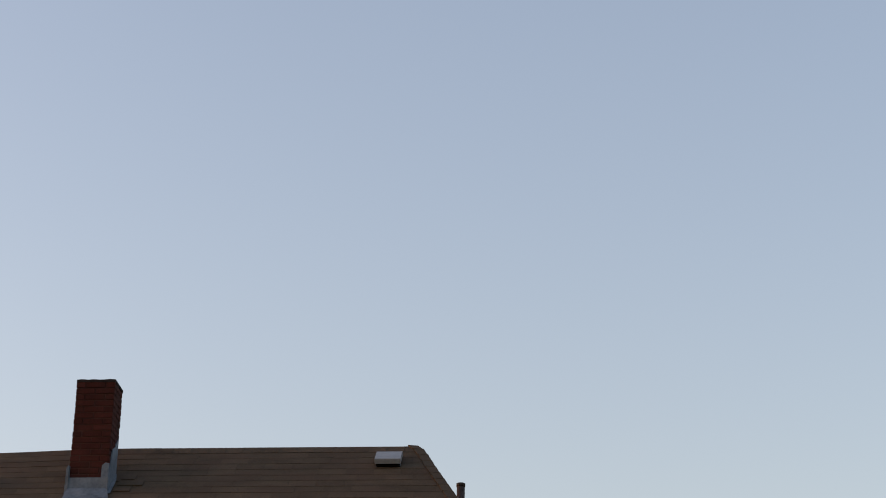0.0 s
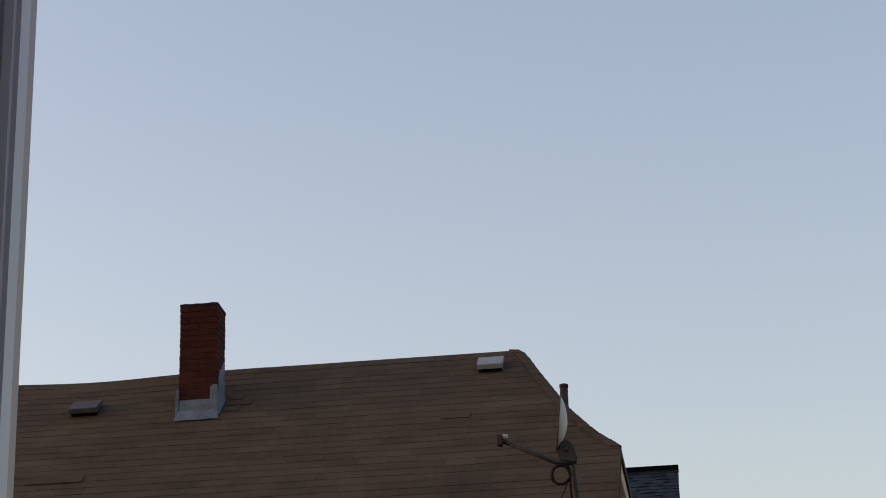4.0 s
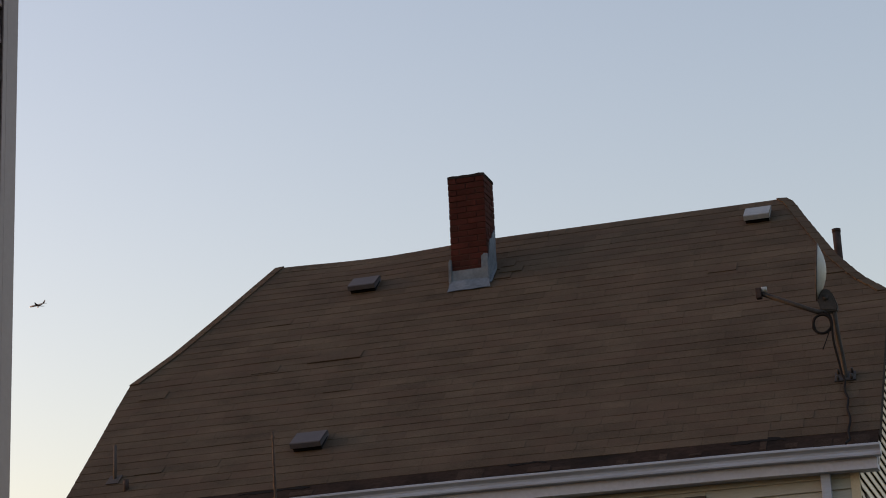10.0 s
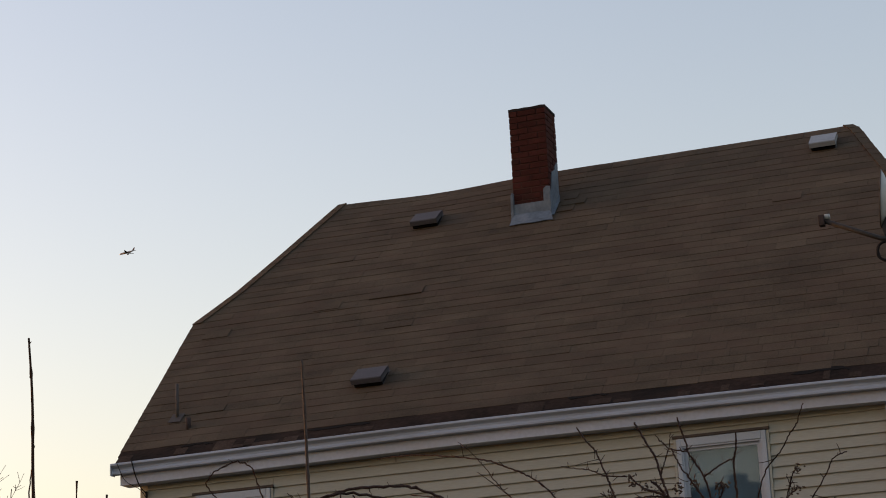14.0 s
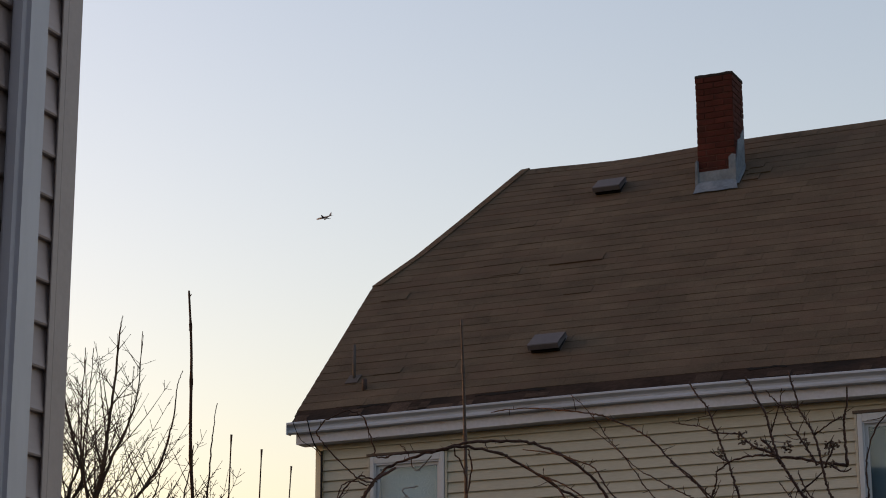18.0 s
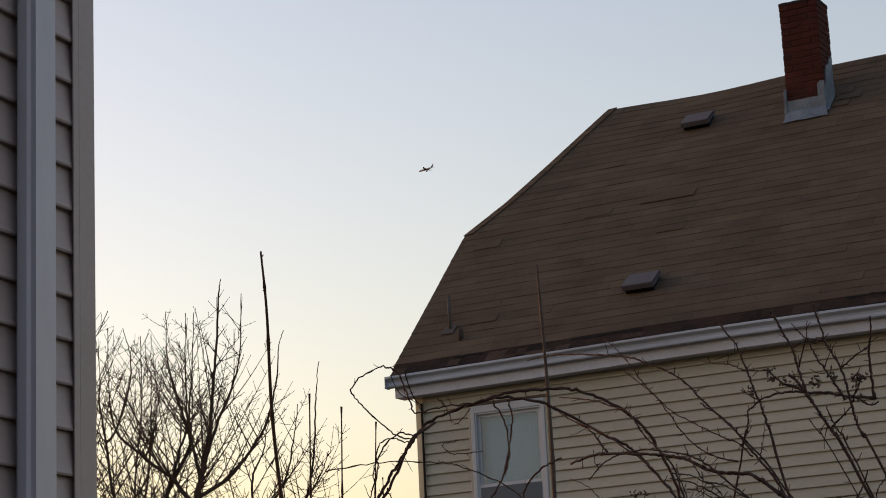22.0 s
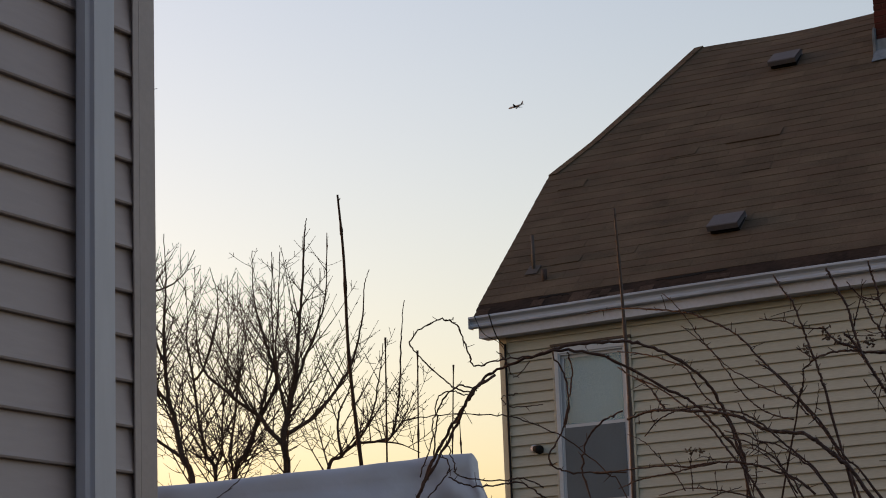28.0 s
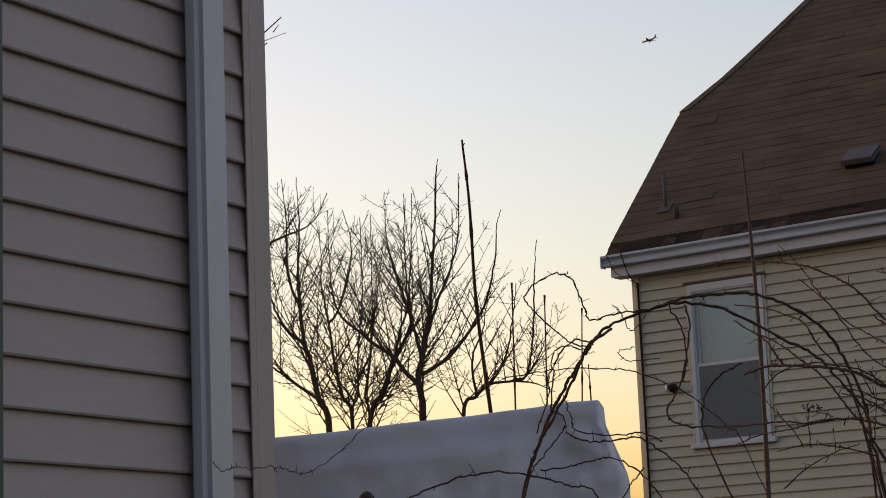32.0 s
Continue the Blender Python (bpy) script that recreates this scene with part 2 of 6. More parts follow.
def box(bm, a, b, bevel=0.0):
    (x0, y0, z0), (x1, y1, z1) = a, b
    v = hexa(bm, [(x0, y0, z0), (x1, y0, z0), (x1, y1, z0), (x0, y1, z0), (x0, y0, z1), (x1, y0, z1), (x1, y1, z1), (x0, y1, z1)])
    if bevel:
        edges = {e for q in v for e in q.link_edges}
        bmesh.ops.bevel(bm, geom=list(edges), offset=bevel, segments=2, affect="EDGES", profile=0.6)


def boxed(a, b, bevel=0.0):
    bm = bmesh.new()
    box(bm, a, b, bevel)
    return bm


def prism(bm, outline, axis, lo, hi):
    """An outline of (u, v) pairs drawn out along an axis: x with (y, z), y with (x, z), z with (x, y)."""
    def at(p, w):
        return {"x": (w, p[0], p[1]), "y": (p[0], w, p[1]), "z": (p[0], p[1], w)}[axis]
    a = [bm.verts.new(at(p, lo)) for p in outline]
    b = [bm.verts.new(at(p, hi)) for p in outline]
    bm.faces.new(a)
    bm.faces.new(b[::-1])
    for i in range(len(a)):
        j = (i + 1) % len(a)
        bm.faces.new((a[i], b[i], b[j], a[j]))


def spline(points, steps=6):
    """A smooth line through the points."""
    p = [Vector(q) for q in points]
    p = [p[0] * 2 - p[1]] + p + [p[-1] * 2 - p[-2]]
    out = []
    for i in range(1, len(p) - 2):
        a, b, c, d = p[i - 1:i + 3]
        for k in range(steps):
            t = k / steps
            out.append(0.5 * ((2 * b) + (c - a) * t + (2 * a - 5 * b + 4 * c - d) * t * t + (3 * b - a - 3 * c + d) * t ** 3))
    out.append(p[-2])
    return out


def tube_into(verts, faces, pts, radii, sides=6):
    """Adds a tapered round rod along pts to lists of corners and faces."""
    base = len(verts)
    last = None
    for i, p in enumerate(pts):
        d = (pts[min(i + 1, len(pts) - 1)] - pts[max(i - 1, 0)])
        d = d.normalized() if d.length > 1e-9 else Vector((0, 0, 1))
        if last is None:
            u = d.orthogonal().normalized()
        else:
            u = last - d * last.dot(d)
            u = u.normalized() if u.length > 1e-6 else d.orthogonal().normalized()
        last = u
        w = d.cross(u)
        for k in range(sides):
            a = 2 * math.pi * k / sides
            verts.append(p + (u * math.cos(a) + w * math.sin(a)) * radii[i])
    for i in range(len(pts) - 1):
        for k in range(sides):
            j = (k + 1) % sides
            r0, r1 = base + i * sides, base + (i + 1) * sides
            faces.append((r0 + k, r0 + j, r1 + j, r1 + k))
    faces.append(tuple(base + k for k in reversed(range(sides))))
    top = base + (len(pts) - 1) * sides
    faces.append(tuple(top + k for k in range(sides)))


def rod(name, pts, radii, mat, parent, label="", sides=8, smooth=True):
    pts = [Vector(p) for p in pts]
    if isinstance(radii, (int, float)):
        radii = [radii] * len(pts)
    v, f = [], []
    tube_into(v, f, pts, radii, sides)
    return raw(name, v, f, mat, parent, label, smooth=smooth)


# ---- ground ----
bm = bmesh.new()
bmesh.ops.create_grid(bm, x_segments=60, y_segments=60, size=3000)
ground = finish("ground", bm, GRASS)
tagged(ground, "dull winter grass and bare soil yard", "ground", kind="structure")

# ---- the yellow house ----
PITCH = radians(41.706)
CP, SP = math.cos(PITCH), math.sin(PITCH)
EAVE_Y, EAVE_Z = 0.106, 5.36
RIDGE_Y, RIDGE_Z = 4.34, 9.133
WALL_Y, WALL_BACK = 0.259, 8.42
WALL_L, WALL_R = -8.04, -0.259
CORNICE_Z = 5.17
S_LOW = 0.185
S_TOP = (RIDGE_Z - EAVE_Z) / SP


def bow(x):
    """How far the old eave has risen out of its line."""
    return 0.030 * math.exp(-((x + 4.6) / 2.6) ** 2) - 0.02 * max(0.0, 1 + x / 1.2)


def roof_at(x, s, lift=0.0):
    """A place on the front slope: along the eave, up the slope, above the boards."""
    dz = bow(x) * max(0.0, 1 - s / 1.5) - 0.045 * math.exp(-((x + 6.2) / 0.9) ** 2) * max(0.0, (s - 3.5) / 2.2) ** 2
    return Vector((x, EAVE_Y + s * CP - lift * SP, EAVE_Z + s * SP + lift * CP + dz))


def ramp(s, knots):
    if s <= knots[0][0]:
        return knots[0][1]
    for (a, u), (b, v) in zip(knots, knots[1:]):
        if s <= b:
            return u + (v - u) * (s - a) / (b - a)
    return knots[-1][1]


def left_edge(s):
    return ramp(s, [(0.17, -8.31), (2.95, -8.483), (3.60, -8.18), (4.45, -7.89), (5.67, -7.507)])


def right_edge(s):
    return ramp(s, [(0.17, -0.03), (3.02, 0.004), (3.40, -0.265), (4.00, -0.56), (5.09, -0.955), (5.42, -1.065), (5.58, -1.13), (5.67, -1.20)])


house = thing("yellow_house", "two-storey yellow vinyl-sided house with a brown half-hipped roof", "house")
# roof deck: front slope as a slab that follows the hips
rows = [S_LOW, 1.0, 2.0, 2.95, 3.05, 3.4, 3.7, 4.0, 4.45, 5.09, 5.42, 5.58, S_TOP]
bm = bmesh.new()
for lo, hi in zip(rows, rows[1:]):
    for k in range(14):
        f0, f1 = k / 14, (k + 1) / 14
        c = []
        for lift in (-0.10, 0.0):
            for e, f in ((lo, f0), (lo, f1), (hi, f1), (hi, f0)):
                c.append(roof_at(left_edge(e) * (1 - f) + right_edge(e) * f, e, lift))
        hexa(bm, c)
bmesh.ops.remove_doubles(bm, verts=bm.verts, dist=0.0005)
roof = part("roof", bm, DECK, house, "brown asphalt-shingled roof")
# back slope and the two hip ends
bm = bmesh.new()
KNEE_S = 2.97
kf = roof_at(0, KNEE_S)
KNEE_Z, KNEE_Y = kf.z, kf.y
BACK_KNEE = 2 * RIDGE_Y - KNEE_Y
BACK_EAVE = 2 * RIDGE_Y - EAVE_Y - 0.1
for quad in (
    [(-7.507, RIDGE_Y, RIDGE_Z - 0.06), (-1.20, RIDGE_Y, RIDGE_Z - 0.06), (0.0, BACK_KNEE, KNEE_Z), (-8.48, BACK_KNEE, KNEE_Z)],
    [(-8.48, BACK_KNEE, KNEE_Z), (0.0, BACK_KNEE, KNEE_Z), (-0.03, BACK_EAVE, EAVE_Z + 0.1), (-8.31, BACK_EAVE, EAVE_Z + 0.1)],
):
    hexa(bm, [Vector(q) - Vector((0, 0, 0.10)) for q in quad] + quad)
part("back_slope", bm, SHINGLES, roof)
for side, knots in ((1, (3.02, 3.4, 4.0, 5.09, 5.42, 5.58, 5.67)), (0, (2.95, 3.6, 4.45, 5.67))):
    edge = right_edge if side else left_edge
    bm = bmesh.new()
    ring = []
    for s in knots:
        p = roof_at(edge(s), s)
        ring.append((p, Vector((p.x, 2 * RIDGE_Y - p.y, p.z))))
    for (a, b), (c, d) in zip(ring, ring[1:]):
        down = Vector((0, 0, 0.08))
        hexa(bm, [a - down, b - down, d - down, c - down, a, b, d, c])
    bmesh.ops.remove_doubles(bm, verts=bm.verts, dist=0.0005)
    part("hip_end", bm, SHINGLES, roof, "flared shingled hip end")

# walls behind the siding, with the window openings cut through the front
W1 = (-7.461, -6.59, 3.395, 5.005)
W2 = (-2.545, -1.655, 3.43, 5.04)
FY0, FY1, WT = WALL_Y + 0.02, WALL_Y + 0.15, CORNICE_Z + 0.05
edges_x = [WALL_L + 0.02, W1[0] + 0.02, W1[1] - 0.02, W2[0] + 0.02, W2[1] - 0.02, WALL_R - 0.02]
for k in (0, 2, 4):
    part("wall_panel", boxed((edges_x[k], FY0, 0), (edges_x[k + 1], FY1, WT)), CREAM, house)
for wx in (W1, W2):
    part("wall_panel", boxed((wx[0] + 0.02, FY0, 0), (wx[1] - 0.02, FY1, wx[2] + 0.02)), CREAM, house)
    part("wall_panel", boxed((wx[0] + 0.02, FY0, wx[3] - 0.02), (wx[1] - 0.02, FY1, WT)), CREAM, house)
part("back_wall", boxed((WALL_L + 0.02, WALL_BACK - 0.15, 0), (WALL_R - 0.02, WALL_BACK - 0.02, WT)), CREAM, house)
part("side_wall", boxed((WALL_L + 0.02, FY1, 0), (WALL_L + 0.15, WALL_BACK - 0.15, WT)), CREAM, house)
part("side_wall", boxed((WALL_R - 0.15, FY1, 0), (WALL_R - 0.02, WALL_BACK - 0.15, WT)), LAP_SHADE, house)
part("attic_floor", boxed((WALL_L + 0.15, FY1, WT - 0.06), (WALL_R - 0.15, WALL_BACK - 0.15, WT)), CREAM, house)
part("upper_floor", boxed((WALL_L + 0.15, FY1, 2.5), (WALL_R - 0.15, WALL_BACK - 0.15, 2.6)), CREAM, house)
# gable walls coloured black so the gaps under the boards look shaded
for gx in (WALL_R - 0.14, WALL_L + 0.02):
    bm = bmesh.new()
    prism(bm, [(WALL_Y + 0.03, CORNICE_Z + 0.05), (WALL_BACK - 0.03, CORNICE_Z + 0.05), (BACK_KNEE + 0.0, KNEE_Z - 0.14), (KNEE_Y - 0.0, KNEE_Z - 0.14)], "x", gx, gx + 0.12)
    part("gable_wall", bm, LAP_SHADE, house)

# cornice box, gutter


def run_along(bm, prof, x0, x1, n=24):
    """A profile of (y, z) pairs run along the eave, following its bow."""
    rings = []
    for i in range(n + 1):
        x = x0 + (x1 - x0) * i / n
        rings.append([bm.verts.new((x, y, z + bow(x))) for y, z in prof])
    for a, b in zip(rings, rings[1:]):
        for i in range(len(prof)):
            j = (i + 1) % len(prof)
            bm.faces.new((a[i], b[i], b[j], a[j]))
    bm.faces.new(rings[0])
    bm.faces.new(rings[-1][::-1])


bm = bmesh.new()
run_along(bm, [(0.092, CORNICE_Z - 0.010), (0.092, 5.30), (WALL_Y + 0.018, 5.30), (WALL_Y + 0.018, CORNICE_Z - 0.010)], -8.20, -0.06)
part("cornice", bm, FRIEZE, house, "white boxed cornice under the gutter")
bm = bmesh.new()
prof = [(0.089, 5.365), (0.089, 5.262), (0.030, 5.262), (0.020, 5.267), (0.017, 5.284), (0.027, 5.303), (0.022, 5.322), (0.000, 5.338), (-0.014, 5.346), (-0.018, 5.351), (-0.018, 5.368), (-0.010, 5.372), (-0.006, 5.356), (0.030, 5.332), (0.036, 5.302), (0.030, 5.272), (0.082, 5.270), (0.082, 5.365)]
run_along(bm, prof, -8.255, -0.015)
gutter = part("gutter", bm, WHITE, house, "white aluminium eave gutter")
for gx in (-8.257, -0.013):
    part("end_cap", boxed((gx - 0.003, -0.010, 5.255), (gx + 0.003, 0.083, 5.362)), WHITE, gutter)
# downspout of the yellow house
part("downspout", boxed((-0.585, 0.175, 0.2), (-0.497, 0.245, 5.17), 0.008), WHITE, house, "white square downspout")


def window(x0, x1, z0, z1, blind):
    """A double-hung window in its casing, let into the front wall."""
    w = part("window", boxed((x0 + 0.03, WALL_Y + 0.07, (z0 + z1) / 2 - 0.05 if blind else z0 + 0.1), (x1 - 0.03, WALL_Y + 0.075, z1 - 0.03)), CURTAIN if blind else SKY_BACK, house, "white double-hung vinyl window")
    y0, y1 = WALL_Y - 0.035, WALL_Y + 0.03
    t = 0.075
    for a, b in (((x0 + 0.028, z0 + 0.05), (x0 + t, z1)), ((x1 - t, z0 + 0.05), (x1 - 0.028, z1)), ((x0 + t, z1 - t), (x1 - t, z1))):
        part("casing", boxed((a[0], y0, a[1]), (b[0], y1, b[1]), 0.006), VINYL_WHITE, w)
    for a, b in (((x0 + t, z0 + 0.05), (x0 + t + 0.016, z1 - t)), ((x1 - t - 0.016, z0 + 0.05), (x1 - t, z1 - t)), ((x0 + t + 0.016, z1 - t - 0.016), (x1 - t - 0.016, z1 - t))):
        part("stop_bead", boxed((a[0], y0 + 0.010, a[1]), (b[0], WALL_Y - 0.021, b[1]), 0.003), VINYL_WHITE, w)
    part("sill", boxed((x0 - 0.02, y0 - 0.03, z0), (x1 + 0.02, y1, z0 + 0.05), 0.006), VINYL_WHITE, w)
    part("head_trim", boxed((x0 - 0.008, y0 - 0.008, z1 + 0.002), (x1 + 0.008, y1, z1 + 0.028), 0.004), BROWN_TRIM, w, "brown head trim")
    zm = (z0 + z1) / 2 + 0.0
    for side in (x0, x1 - 0.025):
        part("side_trim", boxed((side, y0 + 0.006, z0 + 0.05), (side + 0.025, y1, z1), 0.004), YELLOW, w, "yellow side channel")
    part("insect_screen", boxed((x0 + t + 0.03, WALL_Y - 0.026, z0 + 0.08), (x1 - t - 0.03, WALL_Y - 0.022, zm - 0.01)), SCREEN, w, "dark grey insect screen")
    for k, (a, b) in enumerate(((z0 + 0.05, zm + 0.02), (zm - 0.02, z1 - t))):
        yy = WALL_Y - 0.012 + 0.022 * k
        s = 0.045
        bm = bmesh.new()
        for p, q in (((x0 + t, a), (x0 + t + s, b)), ((x1 - t - s, a), (x1 - t, b)), ((x0 + t + s, a), (x1 - t - s, a + s)), ((x0 + t + s, b - s), (x1 - t - s, b))):
            box(bm, (p[0], yy - 0.008, p[1]), (q[0], yy + 0.012, q[1]))
        part("sash", bm, VINYL_WHITE, w)
        g = part("pane", boxed((x0 + t + s, yy, a + s), (x1 - t - s, yy + 0.004, b - s)), GLASS, w, "window glass reflecting the evening sky")
        g.visible_shadow = False
    return w


window(*W1, True)
window(*W2, False)

# siding: lapped boards on the front, cut at the windows, and on the gable
COURSE = 0.1047


def lap(x0, x1, z, top, shade, parent, along="x", at=WALL_Y):
    bm = bmesh.new()
    deep = -0.025
    prof = [(0.0, z), (deep, z), (deep, z + 0.006), (-0.003, top), (0.012, top), (0.012, z)]
    if along == "y":
        # a thin sheet, open behind its lower edge
        prof = [(-0.026, z), (-0.029, z), (-0.029, z + 0.004), (-0.004, top), (0.002, top), (-0.022, z + 0.010), (-0.022, z)]
    if along == "x":
        prism(bm, [(at + p, q) for p, q in prof], "x", x0, x1)
    else:
        prism(bm, [(at - p, q) for p, q in prof], "y", x0, x1)
    return part("siding_board", bm, shade, parent)


front = part("front_siding", boxed((WALL_L, WALL_Y + 0.013, 0.25), (WALL_L + 0.02, WALL_Y + 0.019, CORNICE_Z)), CREAM, house, "yellow lapped vinyl siding")
z = 0.2968
while z < CORNICE_Z - 0.01:
    top = min(z + COURSE + 0.004, CORNICE_Z)
    cuts = [WALL_L + 0.07]
    for wx in (W1, W2):
        if z < wx[3] + 0.02 and top > wx[2] + 0.01:
            cuts += [wx[0] - 0.002, wx[1] + 0.002]
            # the strip left over the head or under the sill
            if top > wx[3] + 0.04:
                lap(wx[0] - 0.002, wx[1] + 0.002, wx[3] + 0.030, top, YELLOW, front)
            if z < wx[2] - 0.02:
                lap(wx[0] - 0.002, wx[1] + 0.002, z, wx[2] - 0.002, YELLOW, front)
    cuts.append(WALL_R - 0.07)
    for x0, x1 in zip(cuts[::2], cuts[1::2]):
        lap(x0, x1, z, top, YELLOW, front)
    z += COURSE
for x0, x1 in ((WALL_L - 0.015, WALL_L + 0.068), (WALL_R - 0.068, WALL_R + 0.015)):
    part("corner_post", boxed((x0, WALL_Y - 0.022, 0.25), (x1, WALL_Y + 0.02, CORNICE_Z), 0.004), CREAM, house, "cream vinyl corner post")
GW = (0.55, 1.45, 3.45, 5.00)
gable = part("gable_siding", boxed((WALL_R - 0.019, WALL_Y + 0.03, 0.25), (WALL_R - 0.013, WALL_Y + 0.06, CORNICE_Z)), CREAM, house, "pale lapped siding on the gable end")
z = 0.30
while z < KNEE_Z - 0.16:
    top = z + COURSE + 0.004
    y_in = max(WALL_Y + 0.02, EAVE_Y + (top + 0.10 - EAVE_Z) * CP / SP)
    if GW[2] - 0.02 < top and z < GW[3]:
        lap(y_in, GW[0], z, top, GABLE, gable, "y", WALL_R)
        lap(GW[1], 2 * RIDGE_Y - y_in, z, top, GABLE, gable, "y", WALL_R)
    else:
        lap(y_in, 2 * RIDGE_Y - y_in, z, top, GABLE, gable, "y", WALL_R)
    z += COURSE
gw = part("window", boxed((WALL_R - 0.018, GW[0] + 0.09, GW[2] + 0.09), (WALL_R - 0.010, GW[1] - 0.09, GW[3] - 0.09)), SKY_BACK, house, "brown-trimmed window in the gable end")
for a, b in (((GW[0], GW[2]), (GW[0] + 0.09, GW[3])), ((GW[1] - 0.09, GW[2]), (GW[1], GW[3])), ((GW[0] + 0.09, GW[3] - 0.09), (GW[1] - 0.09, GW[3])), ((GW[0] + 0.09, GW[2]), (GW[1] - 0.09, GW[2] + 0.09))):
    part("casing", boxed((WALL_R - 0.015, a[0], a[1]), (WALL_R + 0.034, b[0], b[1]), 0.005), BROWN_TRIM, gw, "dark brown casing")
# trim of the gable: fascia under the hip, soffit, rake boards
part("hip_fascia", boxed((-0.050, KNEE_Y - 0.02, KNEE_Z - 0.235), (-0.020, BACK_KNEE + 0.05, KNEE_Z - 0.02), 0.004), TAN_BOARD, house, "weathered tan fascia board under the hip")
part("hip_soffit", boxed((WALL_R - 0.01, KNEE_Y, KNEE_Z - 0.225), (-0.052, BACK_KNEE, KNEE_Z - 0.19)), TAN_BOARD, house)
for sign in (1, -1):
    bm = bmesh.new()
    y_of = lambda p: p if sign > 0 else 2 * RIDGE_Y - p
    o = [(y_of(KNEE_Y), KNEE_Z - 0.02), (y_of(KNEE_Y), KNEE_Z - 0.22), (y_of(0.16), EAVE_Z - 0.17), (y_of(0.16), EAVE_Z + 0.02)]
    prism(bm, o, "x", -0.075, -0.045)
    part("rake_board", bm, RAKE, house, "weathered pale rake board")
    bm = bmesh.new()
    o = [(y_of(KNEE_Y), KNEE_Z - 0.16), (y_of(KNEE_Y), KNEE_Z - 0.20), (y_of(0.2), EAVE_Z - 0.13), (y_of(0.2), EAVE_Z - 0.09)]
    prism(bm, o, "x", WALL_R - 0.01, -0.185)
    part("rake_soffit", bm, RAKE, house, "weathered soffit strip")
    bm = bmesh.new()
    prism(bm, [(y, z - 0.012) for y, z in o], "x", -0.184, -0.077)
    part("rake_moulding", bm, RAKE, house)

# chimney
CX0, CX1, CY0, CY1, CTOP = -4.973, -4.538, 3.453, 3.845, 9.672
chimney = part("chimney", boxed((CX0 + 0.008, CY0 + 0.008, 8.0), (CX1 - 0.008, CY1 - 0.008, CTOP - 0.02)), MORTAR, house, "square red brick chimney")
rnd = random.Random(5)
brick_meshes = {}


def brick(x0, x1, y0, y1, z):
    size = (round(x1 - x0, 4), round(y1 - y0, 4))
    if size not in brick_meshes:
        bm = bmesh.new()
        box(bm, (-size[0] / 2, -size[1] / 2, -0.0305), (size[0] / 2, size[1] / 2, 0.0305), 0.004)
        me = bpy.data.meshes.new("brick")
        bmesh.ops.recalc_face_normals(bm, faces=bm.faces)
        bm.to_mesh(me)
        bm.free()
        me.materials.append(BRICK)
        brick_meshes[size] = me
    ob = new("brick", brick_meshes[size])
    ob.parent = chimney
    j = lambda a: rnd.uniform(-a, a)
    ob.matrix_basis = pose((x0 + x1) / 2 + j(0.003), (y0 + y1) / 2 + j(0.003), z + j(0.0015), 0, 0, j(0.6))


zc, k = 8.385, 0
while zc < CTOP - 0.03:
    w, d = CX1 - CX0, CY1 - CY0
    if k % 2 == 0:
        for a, b in ((0, 0.2125), (0.2225, w)):
            brick(CX0 + a, CX0 + b, CY0, CY0 + 0.098, zc)
            brick(CX0 + a, CX0 + b, CY1 - 0.098, CY1, zc)
        for a in (CX0, CX1 - 0.098):
            brick(a, a + 0.098, CY0 + 0.108, CY1 - 0.108, zc)
    else:
        for a in (CX0, CX1 - 0.098):
            for b in (0, d / 2 + 0.005):
                brick(a, a + 0.098, CY0 + b, CY0 + b + d / 2 - 0.005, zc)
        for y in (CY0, CY1 - 0.098):
            brick(CX0 + 0.108, CX1 - 0.108, y, y + 0.098, zc)
    zc += 0.0717
    k += 1
bm = bmesh.new()
rc = random.Random(8)
xs = [CX0 - 0.004 + (CX1 - CX0 + 0.008) * i / 7 for i in range(8)]
hs = [CTOP + rc.uniform(-0.004, 0.004) for _ in xs]
for i in range(7):
    hexa(bm, [(xs[i], CY0 - 0.004, CTOP - 0.034), (xs[i + 1], CY0 - 0.004, CTOP - 0.034), (xs[i + 1], CY1 + 0.004, CTOP - 0.034), (xs[i], CY1 + 0.004, CTOP - 0.034), (xs[i], CY0 + 0.004, hs[i]), (xs[i + 1], CY0 + 0.004, hs[i + 1]), (xs[i + 1], CY1 - 0.004, hs[i + 1]), (xs[i], CY1 - 0.004, hs[i])])
bmesh.ops.remove_doubles(bm, verts=bm.verts, dist=0.0005)
part("crown", bm, SOOT, chimney, "sooty crumbling mortar crown")
# lead flashing round the chimney foot
bm = bmesh.new()
lo, up = 4.335, 4.53
outline = [(-4.992, 4.305), (-4.86, 4.322), (-4.70, 4.310), (-4.56, 4.324), (-4.478, 4.312)]
for (xa, sa), (xb, sb) in zip(outline, outline[1:]):
    a, b = roof_at(xa, sa, 0.018), roof_at(xb, sb, 0.018)
    xa2, xb2 = max(xa, CX0 - 0.004), min(xb, CX1 + 0.004)
    c, d = Vector((xb2, CY0 - 0.006, 8.40)), Vector((xa2, CY0 - 0.006, 8.40))
    e, f = Vector((xb2, CY0 - 0.007, 8.52)), Vector((xa2, CY0 - 0.007, 8.52))
    for q in ((a, b, c, d), (d, c, e, f)):
        bm.faces.new([bm.verts.new(p) for p in q])
bmesh.ops.remove_doubles(bm, verts=bm.verts, dist=0.002)
apron = part("flashing", bm, LEAD, chimney, "dull grey lead flashing")
m = apron.modifiers.new("thick", "SOLIDIFY")
m.thickness = 0.006
